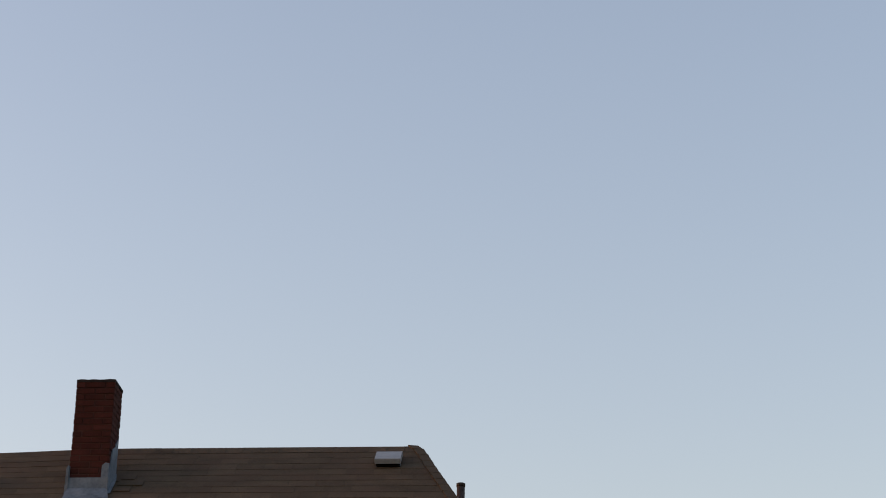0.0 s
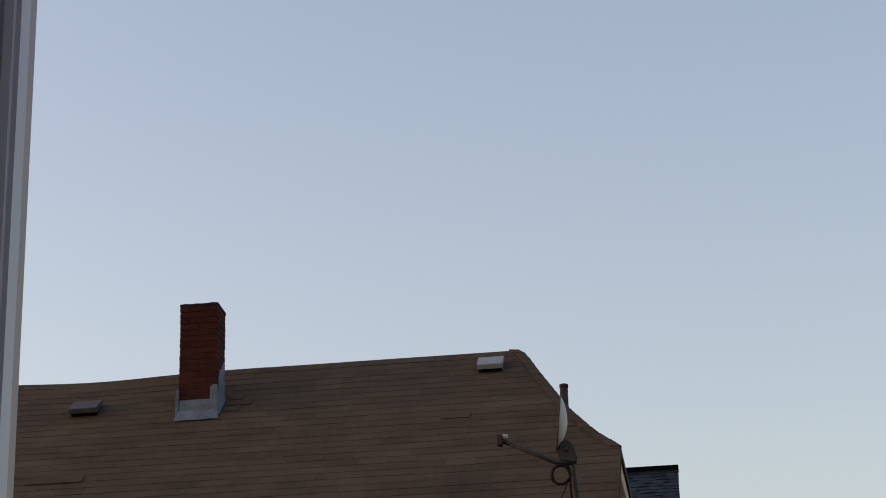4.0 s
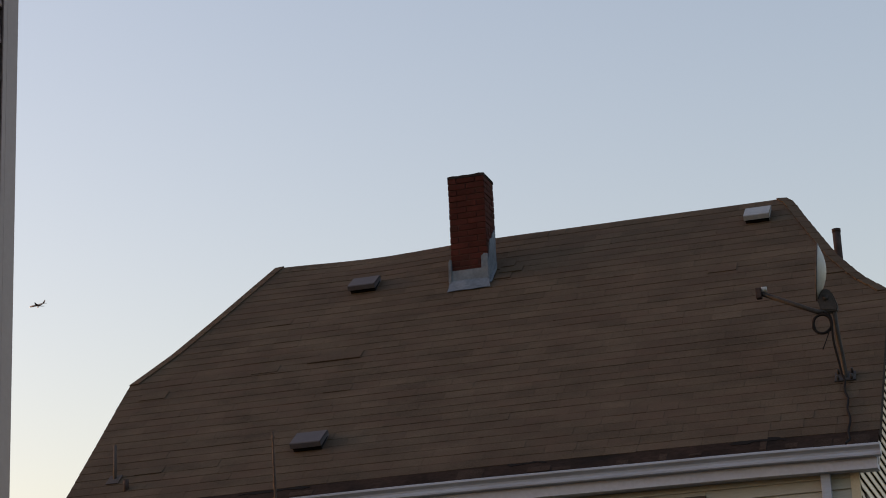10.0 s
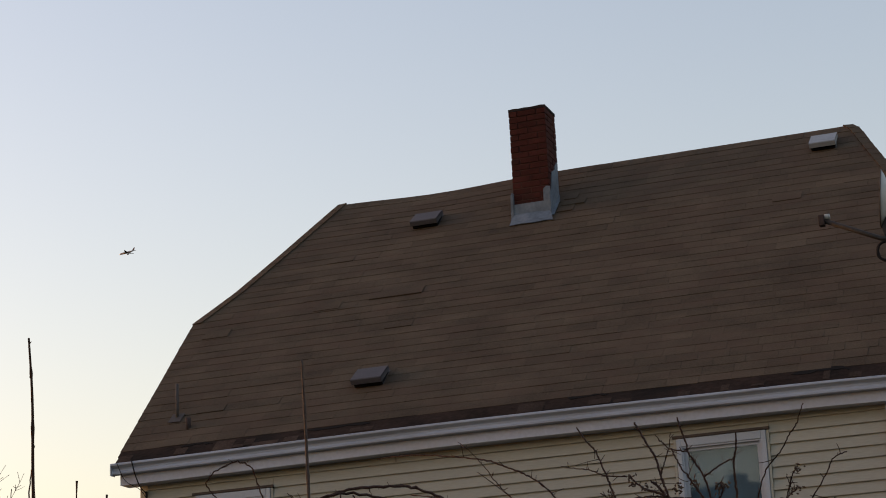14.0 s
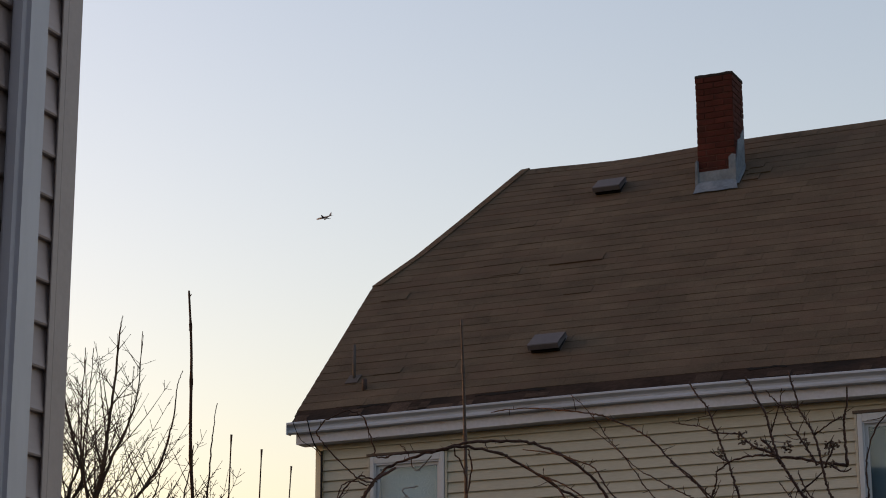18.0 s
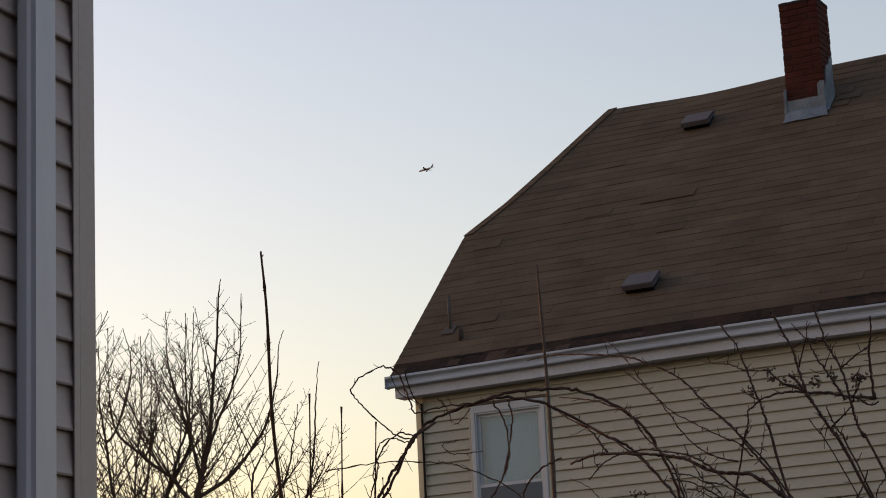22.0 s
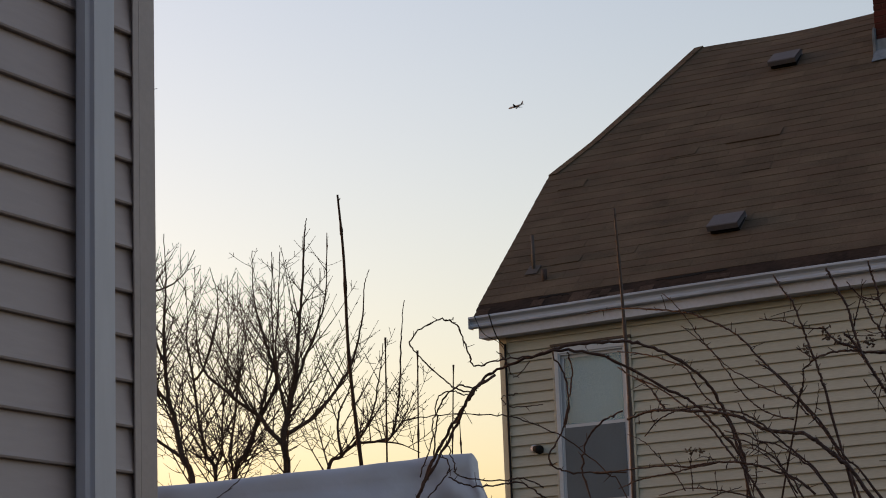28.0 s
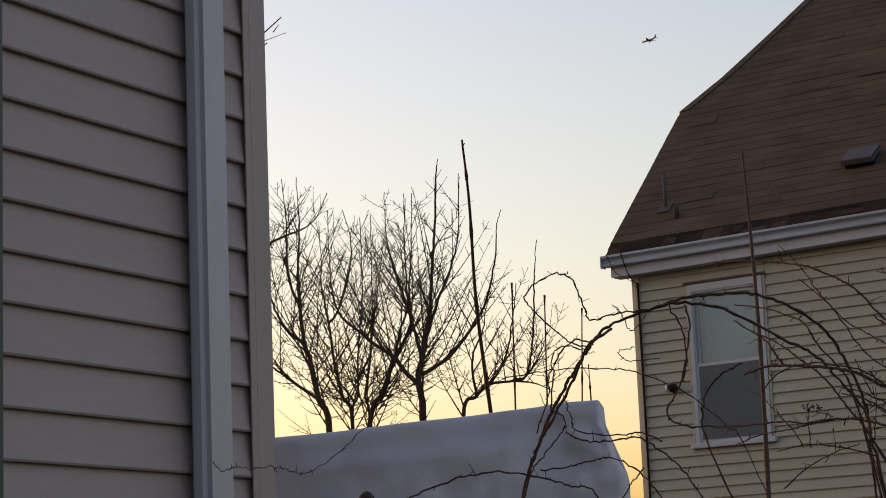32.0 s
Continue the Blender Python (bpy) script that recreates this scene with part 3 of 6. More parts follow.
for sx, tops in ((CX1, (8.66, 8.62, 8.88, 8.97, 9.10)), (CX0, (8.66, 8.60, 8.84, 8.94, 9.05))):
    bm = bmesh.new()
    off = 0.008 if sx == CX1 else -0.008
    ys = [CY0 - 0.03, CY0 + 0.03, CY0 + 0.10, CY0 + 0.22, CY0 + 0.34]
    for i in range(4):
        y0, y1 = ys[i], ys[i + 1]
        z0, z1 = EAVE_Z + (y0 - EAVE_Y) * SP / CP, EAVE_Z + (y1 - EAVE_Y) * SP / CP
        top0, top1 = tops[i], tops[i + 1] - 0.03
        x0, x1 = sorted((sx - off * 0.2, sx + off * 1.4))
        hexa(bm, [(x0, y0, z0 - 0.02), (x1, y0, z0 - 0.02), (x1, y1, z1 - 0.02), (x0, y1, z1 - 0.02), (x0, y0, top0), (x1, y0, top0), (x1, y1, top1), (x0, y1, top1)])
    # the foot that lies on the slope beside the chimney
    out = sx + (0.05 if sx == CX1 else -0.03)
    for i in range(4):
        s0, s1 = (ys[i] - EAVE_Y) / CP, (ys[i + 1] - EAVE_Y) / CP
        a, b, c, d = roof_at(sx, s0, 0.016), roof_at(out, s0, 0.016), roof_at(out - 0.03 * (i == 3), s1, 0.016), roof_at(sx, s1, 0.016)
        hexa(bm, [a, b, c, d] + [p + Vector((0, -0.004, 0.006)) for p in (a, b, c, d)])
    part("side_flashing", bm, LEAD, chimney)
# turned-up corners of the apron
for xa, xb, top in ((CX0 - 0.035, CX0 + 0.012, 8.66), (CX1 - 0.075, CX1 + 0.012, 8.69)):
    bm = bmesh.new()
    prism(bm, [(xa, 8.34), (xb, 8.34), (xb, top - 0.01), ((xa + xb) / 2, top), (xa + 0.006, top - 0.03)], "y", CY0 - 0.018, CY0 - 0.010)
    part("apron_corner", bm, LEAD, chimney)


def slope_frame(x, s, lift=0.0):
    p = roof_at(x, s, lift)
    return Matrix.Translation(p) @ Matrix.Rotation(PITCH, 4, "X")


def roof_vent(x, s, width, lid_mat, label):
    """A low roof vent: a flange, a dark louvred throat and a shallow folded lid over it."""
    v = thing("roof_vent", label, "roof vent", "roof vents")
    v.matrix_basis = slope_frame(x, s, 0.009)
    h = width / 2
    part("flange", boxed((-h + 0.01, -0.020, 0.0), (h - 0.01, 0.26, 0.004)), lid_mat, v)
    bm = bmesh.new()
    hexa(bm, [(-h + 0.012, -0.030, 0.002), (h - 0.012, -0.030, 0.002), (h - 0.012, 0.20, 0.002), (-h + 0.012, 0.20, 0.002), (-h + 0.012, -0.036, 0.096), (h - 0.012, -0.036, 0.096), (h - 0.012, 0.20, 0.072), (-h + 0.012, 0.20, 0.072)])
    part("throat", bm, DARK, v, "dark louvred throat")
    for k in range(3):
        part("louvre", boxed((-h + 0.016, -0.046, 0.016 + 0.024 * k), (h - 0.016, -0.028, 0.019 + 0.024 * k)), DARK, v)
    bm = bmesh.new()
    prism(bm, [(-0.062, 0.054), (-0.056, 0.106), (-0.046, 0.112), (0.212, 0.080), (0.218, 0.072), (0.220, 0.030), (0.212, 0.030), (0.208, 0.068), (-0.044, 0.098), (-0.056, 0.054)], "x", -h, h)
    for sx in (-h, h - 0.003):
        prism(bm, [(-0.058, 0.054), (-0.050, 0.107), (0.214, 0.076), (0.214, 0.030)], "x", sx, sx + 0.003)
    part("lid", bm, lid_mat, v, "folded metal lid")
    return v


roof_vent(-1.485, 5.14, 0.29, VENT_GREY, "bare aluminium slant-back vent near the roof ridge")
roof_vent(-6.10, 4.69, 0.33, VENT_LID, "brown-grey slant-back roof vent below the ridge")
roof_vent(-5.78, 1.02, 0.33, VENT_LID, "brown-grey slant-back roof vent above the eave")

# soil pipe with its flashing, a cut stub, and the flue beyond the hip
v = thing("vent_pipe", "weathered grey plumbing pipe with a flashing plate on the roof", "vent pipe")
p = roof_at(-7.88, 0.83)
rod("pipe", [p - Vector((0, 0, 0.1)), p + Vector((0, 0, 0.37))], 0.017, GREY_PIPE, v, sides=12)
bm = bmesh.new()
box(bm, (-0.07, -0.06, 0.014), (0.07, 0.10, 0.020))
q = part("flashing", bm, GREY_PIPE, v)
q.matrix_basis = slope_frame(-7.88, 0.80)
v = thing("pipe_stub", "short dark cut pipe stub on the roof", "vent pipe")
p = roof_at(-7.665, 0.60)
rod("pipe", [p - Vector((0, 0, 0.05)), p + Vector((0, -0.01, 0.11))], 0.028, IRON, v, sides=10)
v = thing("flue_pipe", "dark iron flue pipe behind the hip of the roof", "vent pipe")
rod("pipe", [(-0.745, 5.02, 8.2), (-0.745, 5.02, 8.90)], 0.048, IRON, v, sides=14)
rod("rim", [(-0.745, 5.02, 8.865), (-0.745, 5.02, 8.903)], 0.053, IRON, v, sides=14)

# satellite dish on its mast
dish = thing("satellite_dish", "grey satellite dish on a bent mast bolted to the roof", "satellite dish")
foot = roof_at(-0.367, 1.26)
rod("mast", spline([foot + Vector((0.004, 0.0, -0.01)), foot + Vector((-0.006, -0.035, 0.20)), (-0.390, 0.955, 6.62), (-0.402, 0.93, 6.90)]), 0.023, STEEL, dish, sides=10)
bm = bmesh.new()
box(bm, (-0.10, -0.05, 0.012), (0.10, 0.12, 0.024), 0.003)
q = part("foot_plate", bm, STEEL, dish)
q.matrix_basis = slope_frame(-0.37, 1.25)
for bx, bs in ((-0.435, 1.22), (-0.305, 1.22), (-0.435, 1.34), (-0.305, 1.34)):
    a = roof_at(bx, bs, 0.02)
    rod("bolt", [a, a + Vector((0, -0.03, 0.04))], 0.014, STEEL, dish, sides=6)
bm = bmesh.new()
NR, NA = 6, 28
grid = []
for i in range(NR + 1):
    r = i / NR
    grid.append([bm.verts.new((0.23 * r * math.cos(2 * math.pi * k / NA), 0.275 * r * math.sin(2 * math.pi * k / NA), 0.085 * r * r)) for k in range(NA)] if i else [bm.verts.new((0, 0, 0))])
for k in range(NA):
    bm.faces.new((grid[0][0], grid[1][k], grid[1][(k + 1) % NA]))
    for i in range(1, NR):
        bm.faces.new((grid[i][k], grid[i + 1][k], grid[i + 1][(k + 1) % NA], grid[i][(k + 1) % NA]))
refl = part("reflector", bm, DISH, dish, "pale grey dish reflector", smooth=True)
md = refl.modifiers.new("thick", "SOLIDIFY")
md.thickness = 0.008
face = Vector((-0.985, -0.10, 0.11)).normalized()
ax = Vector((0, 0, 1))
ax = (ax - face * ax.dot(face)).normalized()
sidev = ax.cross(face)
refl.matrix_basis = Matrix(((sidev.x, ax.x, face.x, -0.437), (sidev.y, ax.y, face.y, 0.93), (sidev.z, ax.z, face.z, 7.235), (0, 0, 0, 1)))
rim = []
for k in range(NA + 1):
    a = 2 * math.pi * k / NA
    rim.append(refl.matrix_basis @ Vector((0.231 * math.cos(a), 0.276 * math.sin(a), 0.086)))
rod("rim", rim, 0.007, GREY_PIPE, dish, "rolled dark rim", sides=6)
bm = bmesh.new()
prism(bm, [(-0.52, 6.86), (-0.37, 6.83), (-0.355, 6.88), (-0.385, 6.99), (-0.43, 7.06), (-0.50, 7.06), (-0.545, 6.96)], "y", 0.88, 0.98)
bmesh.ops.bevel(bm, geom=list(bm.edges), offset=0.012, segments=2, affect="EDGES")
part("bracket", bm, STEEL, dish, "dark pressed steel dish bracket")
rod("pivot", [(-0.46, 0.865, 6.97), (-0.46, 0.995, 6.97)], 0.025, STEEL, dish, sides=10)
rod("arm", [(-0.41, 0.93, 6.845), (-0.56, 0.90, 6.85), (-1.075, 0.84, 7.085)], 0.024, STEEL, dish, "tubular feed arm", sides=8)
bm = bmesh.new()
box(bm, (-1.115, 0.80, 7.03), (-1.06, 0.88, 7.135), 0.01)
lnb = part("feed", bm, IRON, dish, "feed unit at the arm's end")
rod("horn", [(-1.06, 0.84, 7.115), (-1.01, 0.84, 7.115)], 0.028, DISH, lnb, sides=12)
ring = [Vector((-0.52 + (0.088 + 0.006 * math.sin(3.3 * a)) * math.cos(a), 0.90 + 0.004 * math.sin(a * 0.7), 6.725 + 0.092 * math.sin(a))) for a in [2 * math.pi * k / 24 for k in range(56)]]
rod("loose_end", spline([(-0.455, 0.895, 6.66), (-0.485, 0.885, 6.58), (-0.535, 0.88, 6.47)]), 0.006, CABLE, dish, "loose end of cable", sides=6)
rod("cable_coil", ring, 0.013, CABLE, dish, "coiled black cable", sides=6)
pts = spline([(-0.50, 0.90, 6.84), (-0.435, 0.90, 6.78), (-0.43, 0.90, 6.55), (-0.40, 0.94, 6.32), roof_at(-0.37, 1.12, 0.03), roof_at(-0.334, 0.80, 0.03), roof_at(-0.306, 0.49, 0.03), roof_at(-0.296, 0.15, 0.03), (-0.30, -0.0, 5.37)])
pts = [p + Vector((0.010 * math.sin(k * 0.9), 0, 0)) if p.z < 6.2 else p for k, p in enumerate(pts)]
rod("cable", pts, 0.012, CABLE, dish, "black cable running down the roof", sides=6)

# small things on the yellow wall
lamp = thing("wall_lamp", "small black spotlight on a white plate on the siding", "wall lamp")
rod("base", [(-7.70, WALL_Y - 0.01, 4.02), (-7.70, WALL_Y - 0.04, 4.02)], 0.04, VINYL_WHITE, lamp, sides=14)
rod("head", [(-7.685, WALL_Y - 0.04, 4.02), (-7.60, WALL_Y - 0.10, 3.995)], [0.03, 0.045], CABLE, lamp, "black lamp head", sides=14)
wire = thing("wall_cable", "black cable running down the house corner", "cable")
rod("cable", [(-7.975, WALL_Y - 0.04, 5.10), (-7.972, WALL_Y - 0.04, 3.0), (-7.97, WALL_Y - 0.04, 0.5)], 0.012, CABLE, wire, sides=6)
rod("lead", spline([(-8.06, 0.03, 5.39), (-8.01, -0.022, 5.37), (-7.990, 0.015, 5.24), (-7.98, 0.10, 5.13), (-7.975, WALL_Y - 0.04, 5.08)]), 0.006, CABLE, wire, "thin cable hanging from the eave", sides=6)
rod("lead", spline([(-8.20, 0.03, 5.39), (-8.17, -0.024, 5.36), (-8.12, 0.05, 5.20), (-8.02, 0.16, 5.12), (-7.98, WALL_Y - 0.04, 5.04)]), 0.004, CABLE, wire, sides=6)
meter = thing("meter_box", "pale electricity meter boxes on the house side wall", "meter box")
for a, b in ((4.05, 4.25), (3.80, 3.98)):
    part("box", boxed((WALL_L - 0.11, 0.45, a), (WALL_L - 0.02, 0.70, b), 0.01), CREAM, meter)

# ---- the neighbouring house whose side wall the camera stands beside ----
NC = Vector((-0.500, -14.648, 0))
ND = Vector((0.0575, -1.0, 0)).normalized()
NOUT = Vector((1.0, 0.0575, 0)).normalized()
near = thing("taupe_house", "neighbouring house with taupe vinyl siding and a pale downspout", "house")


def near_at(along, out, z):
    p = NC + ND * along + NOUT * out
    return Vector((p.x, p.y, z))


def near_block(name, a0, a1, o0, o1, z0, z1, mat, parent, label="", bevel=0.0, rounds=4):
    bm = bmesh.new()
    v = hexa(bm, [near_at(a0, o0, z0), near_at(a1, o0, z0), near_at(a1, o1, z0), near_at(a0, o1, z0), near_at(a0, o0, z1), near_at(a1, o0, z1), near_at(a1, o1, z1), near_at(a0, o1, z1)])
    if bevel:
        bmesh.ops.bevel(bm, geom=list({e for q in v for e in q.link_edges}), offset=bevel, segments=rounds, affect="EDGES")
    return part(name, bm, mat, parent, label)


near_block("wall_core", 0.02, 6.5, -7.5, -0.02, 0.0, 6.3, TAUPE, near)
near_block("roof", -0.35, 6.85, -7.9, 0.18, 6.3, 6.5, SHINGLES, near)
side = near_block("side_siding", 0.08, 6.5, -0.019, -0.014, 0.2, 6.3, TAUPE, near, "taupe lapped vinyl siding")
NCOURSE = 0.0921
zz = 2.566 - 26 * NCOURSE
while zz < 6.2:
    prof = [(-0.013, zz), (0.014, zz), (0.016, zz + 0.004), (0.014, zz + 0.012), (0.001, zz + NCOURSE + 0.004), (-0.013, zz + NCOURSE + 0.004)]
    bm = bmesh.new()
    a = [bm.verts.new(near_at(0.086, o, q)) for o, q in prof]
    b = [bm.verts.new(near_at(6.5, o, q)) for o, q in prof]
    bm.faces.new(a)
    bm.faces.new(b[::-1])
    for i in range(len(prof)):
        j = (i + 1) % len(prof)
        bm.faces.new((a[i], b[i], b[j], a[j]))
    part("siding_board", bm, TAUPE, side)
    zz += NCOURSE
corner = near_block("corner_post", 0.0225, 0.0875, -0.08, 0.021, 0.2, 6.3, TAUPE_POST, near, "taupe vinyl corner post", 0.005)
near_block("flange", 0.0820, 0.1030, 0.0175, 0.0208, 0.2, 6.3, TAUPE_POST, corner, bevel=0.001)
near_block("downspout", 0.216, 0.308, 0.020, 0.066, 0.15, 6.3, DOWNSPOUT, near, "pale grey aluminium downspout", 0.013, 9)
shutter = near_block("shutter", 0.838, 1.18, 0.017, 0.045, 0.95, 3.4, GREEN, near, "dark green painted shutter", 0.004)
for k in range(22):
    near_block("slat", 0.86, 1.13, 0.046, 0.056, 1.05 + k * 0.104, 1.05 + k * 0.104 + 0.07, GREEN, shutter)

# ---- the blue-roofed house behind ----
blue = thing("blue_roofed_house", "grey-white house behind with a steep blue-grey shingle roof", "house")
BR, BE, BB = (17.945, 11.24), (12.105, 6.746), (23.98, 8.304)
BX0, BX1 = -8.0, 0.285
bm = bmesh.new()
hexa(bm, [(BX0, BE[0], BE[1] - 0.15), (BX1, BE[0], BE[1] - 0.15), (BX1, BR[0], BR[1] - 0.15), (BX0, BR[0], BR[1] - 0.15), (BX0, BE[0], BE[1]), (BX1, BE[0], BE[1]), (BX1, BR[0], BR[1]), (BX0, BR[0], BR[1])])
broof = part("roof", bm, DECK, blue, "steep blue-grey shingled roof")
bm = bmesh.new()
hexa(bm, [(BX0, BR[0], BR[1] - 0.15), (BX1, BR[0], BR[1] - 0.15), (BX1, BB[0], BB[1] - 0.15), (BX0, BB[0], BB[1] - 0.15), (BX0, BR[0], BR[1]), (BX1, BR[0], BR[1]), (BX1, BB[0], BB[1]), (BX0, BB[0], BB[1])])
part("back_slope", bm, BLUE_SHINGLES, broof)
bu = Vector((0, BR[0] - BE[0], BR[1] - BE[1]))
blen = bu.length
bu.normalize()
bnrm = Vector((0, -bu.z, bu.y))
rnd = random.Random(11)
verts, faces = [], []


def tab_into(verts, faces, x0, x1, s0, s1, place, butt, tip, y0=None, y1=None):
    """One shingle tab: a thin wedge, thick at the lower edge; its upper corners may lie elsewhere along the course."""
    b = len(verts)
    y0, y1 = x0 if y0 is None else y0, x1 if y1 is None else y1
    for s, lift, a, c in ((s0, 0.0, x0, x1), (s1, 0.0, y0, y1), (s0, butt, x0, x1), (s1, tip, y0, y1)):
        verts.append(place(a, s, lift))
        verts.append(place(c, s, lift))
    faces.extend([(b, b + 1, b + 5, b + 4), (b + 4, b + 5, b + 7, b + 6), (b, b + 4, b + 6, b + 2), (b + 1, b + 3, b + 7, b + 5)])


blue_at = lambda x, s, lift: Vector((x, BE[0], BE[1])) + bu * s + bnrm * lift
s = 0.0
k = 0
while s < blen - 0.05:
    x = BX1 + 0.02 - (0.16 if k % 2 else 0) - rnd.uniform(0, 0.1)
    tab_into(verts, faces, x, BX1 + 0.02, s, min(s + 0.155, blen), blue_at, 0.016, 0.004)
    while x > -2.6:
        w = rnd.choice((0.09, 0.13, 0.17, 0.22))
        tab_into(verts, faces, x - w + 0.004, x, s, min(s + 0.155, blen), blue_at, rnd.choice((0.008, 0.012, 0.020, 0.030)), 0.004)
        x -= w
    s += 0.140
    k += 1
raw("shingles", verts, faces, BLUE_SHINGLES, broof, "blue-grey laminated shingles", "stuff")
bm = bmesh.new()
prism(bm, [(BR[0] - 0.2, BR[1] + 0.01), (BR[0], BR[1] + 0.05), (BR[0] + 0.2, BR[1] + 0.01), (BR[0], BR[1] - 0.08)], "x", BX0, BX1 + 0.02)
part("ridge_cap", bm, BLUE_SHINGLES, broof)
bm = bmesh.new()
prism(bm, [(BE[0] + 0.45, 0), (BB[0] - 0.45, 0), (BB[0] - 0.45, BB[1] - 0.0), (BR[0], BR[1] - 0.16), (BE[0] + 0.45, BE[1] + 0.15)], "x", BX1 - 0.25, BX1 - 0.08)
part("gable_wall", bm, GREY_SIDE, blue, "grey-blue gable wall")
BW = BE[0] + 0.38
part("front_wall", boxed((BX0 + 0.3, BW + 0.03, 0), (BX1 - 0.26, BW + 0.15, BE[1] - 0.05)), GREY_SIDE, blue)
part("soffit", boxed((BX0, BE[0], BE[1] - 0.19), (BX1 - 0.06, BW + 0.03, BE[1] - 0.155)), FRIEZE, blue)
bwin = part("window", boxed((-0.60, BW + 0.005, 5.2), (-0.12, BW + 0.02, 6.45)), SKY_BACK, blue, "small white-framed window under the eave")
for p, q in (((-0.68, 5.12), (-0.60, 6.53)), ((-0.12, 5.12), (-0.04, 6.53)), ((-0.60, 6.45), (-0.12, 6.53)), ((-0.60, 5.12), (-0.12, 5.20))):
    part("frame", boxed((p[0], BW - 0.03, p[1]), (q[0], BW + 0.028, q[1]), 0.005), FRIEZE, bwin)
for k in range(14):
    zb = 5.10 + 0.1047 * k
    bm = bmesh.new()
    prism(bm, [(BW - 0.022, zb), (BW - 0.022, zb + 0.006), (BW - 0.002, zb + 0.1047), (BW + 0.012, zb + 0.1047), (BW + 0.012, zb)], "x", -0.035, 0.11)
    part("siding_board", bm, GABLE, blue)
part("corner_board", boxed((0.112, BW - 0.028, 0.3), (0.202, BW + 0.03, BE[1] - 0.19), 0.004), FRIEZE, blue)
for a, b in ((BR, BE), (BR, BB)):
    bm = bmesh.new()
    prism(bm, [(a[0], a[1] - 0.03), (b[0], b[1] - 0.03), (b[0], b[1] - 0.26), (a[0], a[1] - 0.26)], "x", BX1 - 0.05, BX1 - 0.01)
    part("rake_board", bm, FRIEZE, blue)
bm = bmesh.new()
prism(bm, [(BE[0] - 0.12, BE[1] + 0.01), (BE[0], BE[1] + 0.01), (BE[0], BE[1] - 0.11), (BE[0] - 0.07, BE[1] - 0.11)], "x", BX0, BX1)
part("gutter", bm, WHITE, blue, "white eave gutter")

# ---- tall houses across the street, behind the camera, seen in the window panes ----
def plain_house(x0, x1, y0, y1, z, top, label, gabled=True):
    h = thing("street_house", label, "house", "street houses")
    part("wall", boxed((x0, y0, 0), (x1, y1, z)), BACK_WALL, h)
    bm = bmesh.new()
    if gabled:
        prism(bm, [(x0 - 0.4, z), (x1 + 0.4, z), ((x0 + x1) / 2, top)], "y", y0 - 0.3, y1 + 0.3)
    else:
        prism(bm, [(y0 - 0.4, z), (y1 + 0.4, z), ((y0 + y1) / 2, top)], "x", x0 - 0.3, x1 + 0.3)
    part("roof", bm, DECK, h)
    for k in range(2):
        for w in (0.25, 0.7):
            xw = x0 + (x1 - x0) * w
            p = part("window", boxed((xw - 0.5, y1, 1.2 + 3 * k), (xw + 0.5, y1 + 0.04, 2.8 + 3 * k)), VINYL_WHITE, h)
            part("pane", boxed((xw - 0.42, y1 + 0.041, 1.28 + 3 * k), (xw + 0.42, y1 + 0.05, 2.72 + 3 * k)), DARK, p)
    return h


row_house = plain_house(-18, -7.0, -46, -34, 8.0, 11.0, "tall dark-roofed house with its ridge along the street", False)
part("chimney", boxed((-10.84, -40.4, 10.0), (-10.36, -39.8, 11.26)), BRICK, row_house, "small brick chimney")
plain_house(-5.5, 3.0, -46, -34, 7.2, 11.0, "tall dark-roofed house across the street")
plain_house(6.5, 15.0, -46, -33, 7.0, 10.6, "tall dark-roofed house across the street")
plain_house(-29, -20.5, -46, -34, 5.6, 8.2, "tall dark-roofed house across the street")

# ---- the tarpaulin-covered frame in the yard ----
tent = thing("tarpaulin_shelter", "white tarpaulin stretched over a tall boxy frame", "tarpaulin")
section = []
ZT, Y0, Y1, R = 2.466, 0.0, 0.75, 0.032
for i in range(86):
    z = (ZT - R) * i / 85
    section.append((Y0 - 0.16 * (1 - z / ZT), z))
section += [(Y0 + R - R * math.cos(a), ZT - R + R * math.sin(a)) for a in (0.4, 0.8, 1.2, 1.57)]
section += [(Y0 + R + (Y1 - Y0 - 2 * R) * k / 6, ZT + 0.015 * math.sin(math.pi * k / 6)) for k in range(1, 7)]
section += [(Y1 - R + R * math.sin(a), ZT - R + R * math.cos(a)) for a in (0.4, 0.8, 1.2)]
section += [(Y1 + 0.05 * k / 10, (ZT - R) * (1 - k / 10)) for k in range(1, 11)]
NX, LONG = 110, 2.9
verts, faces = [], []
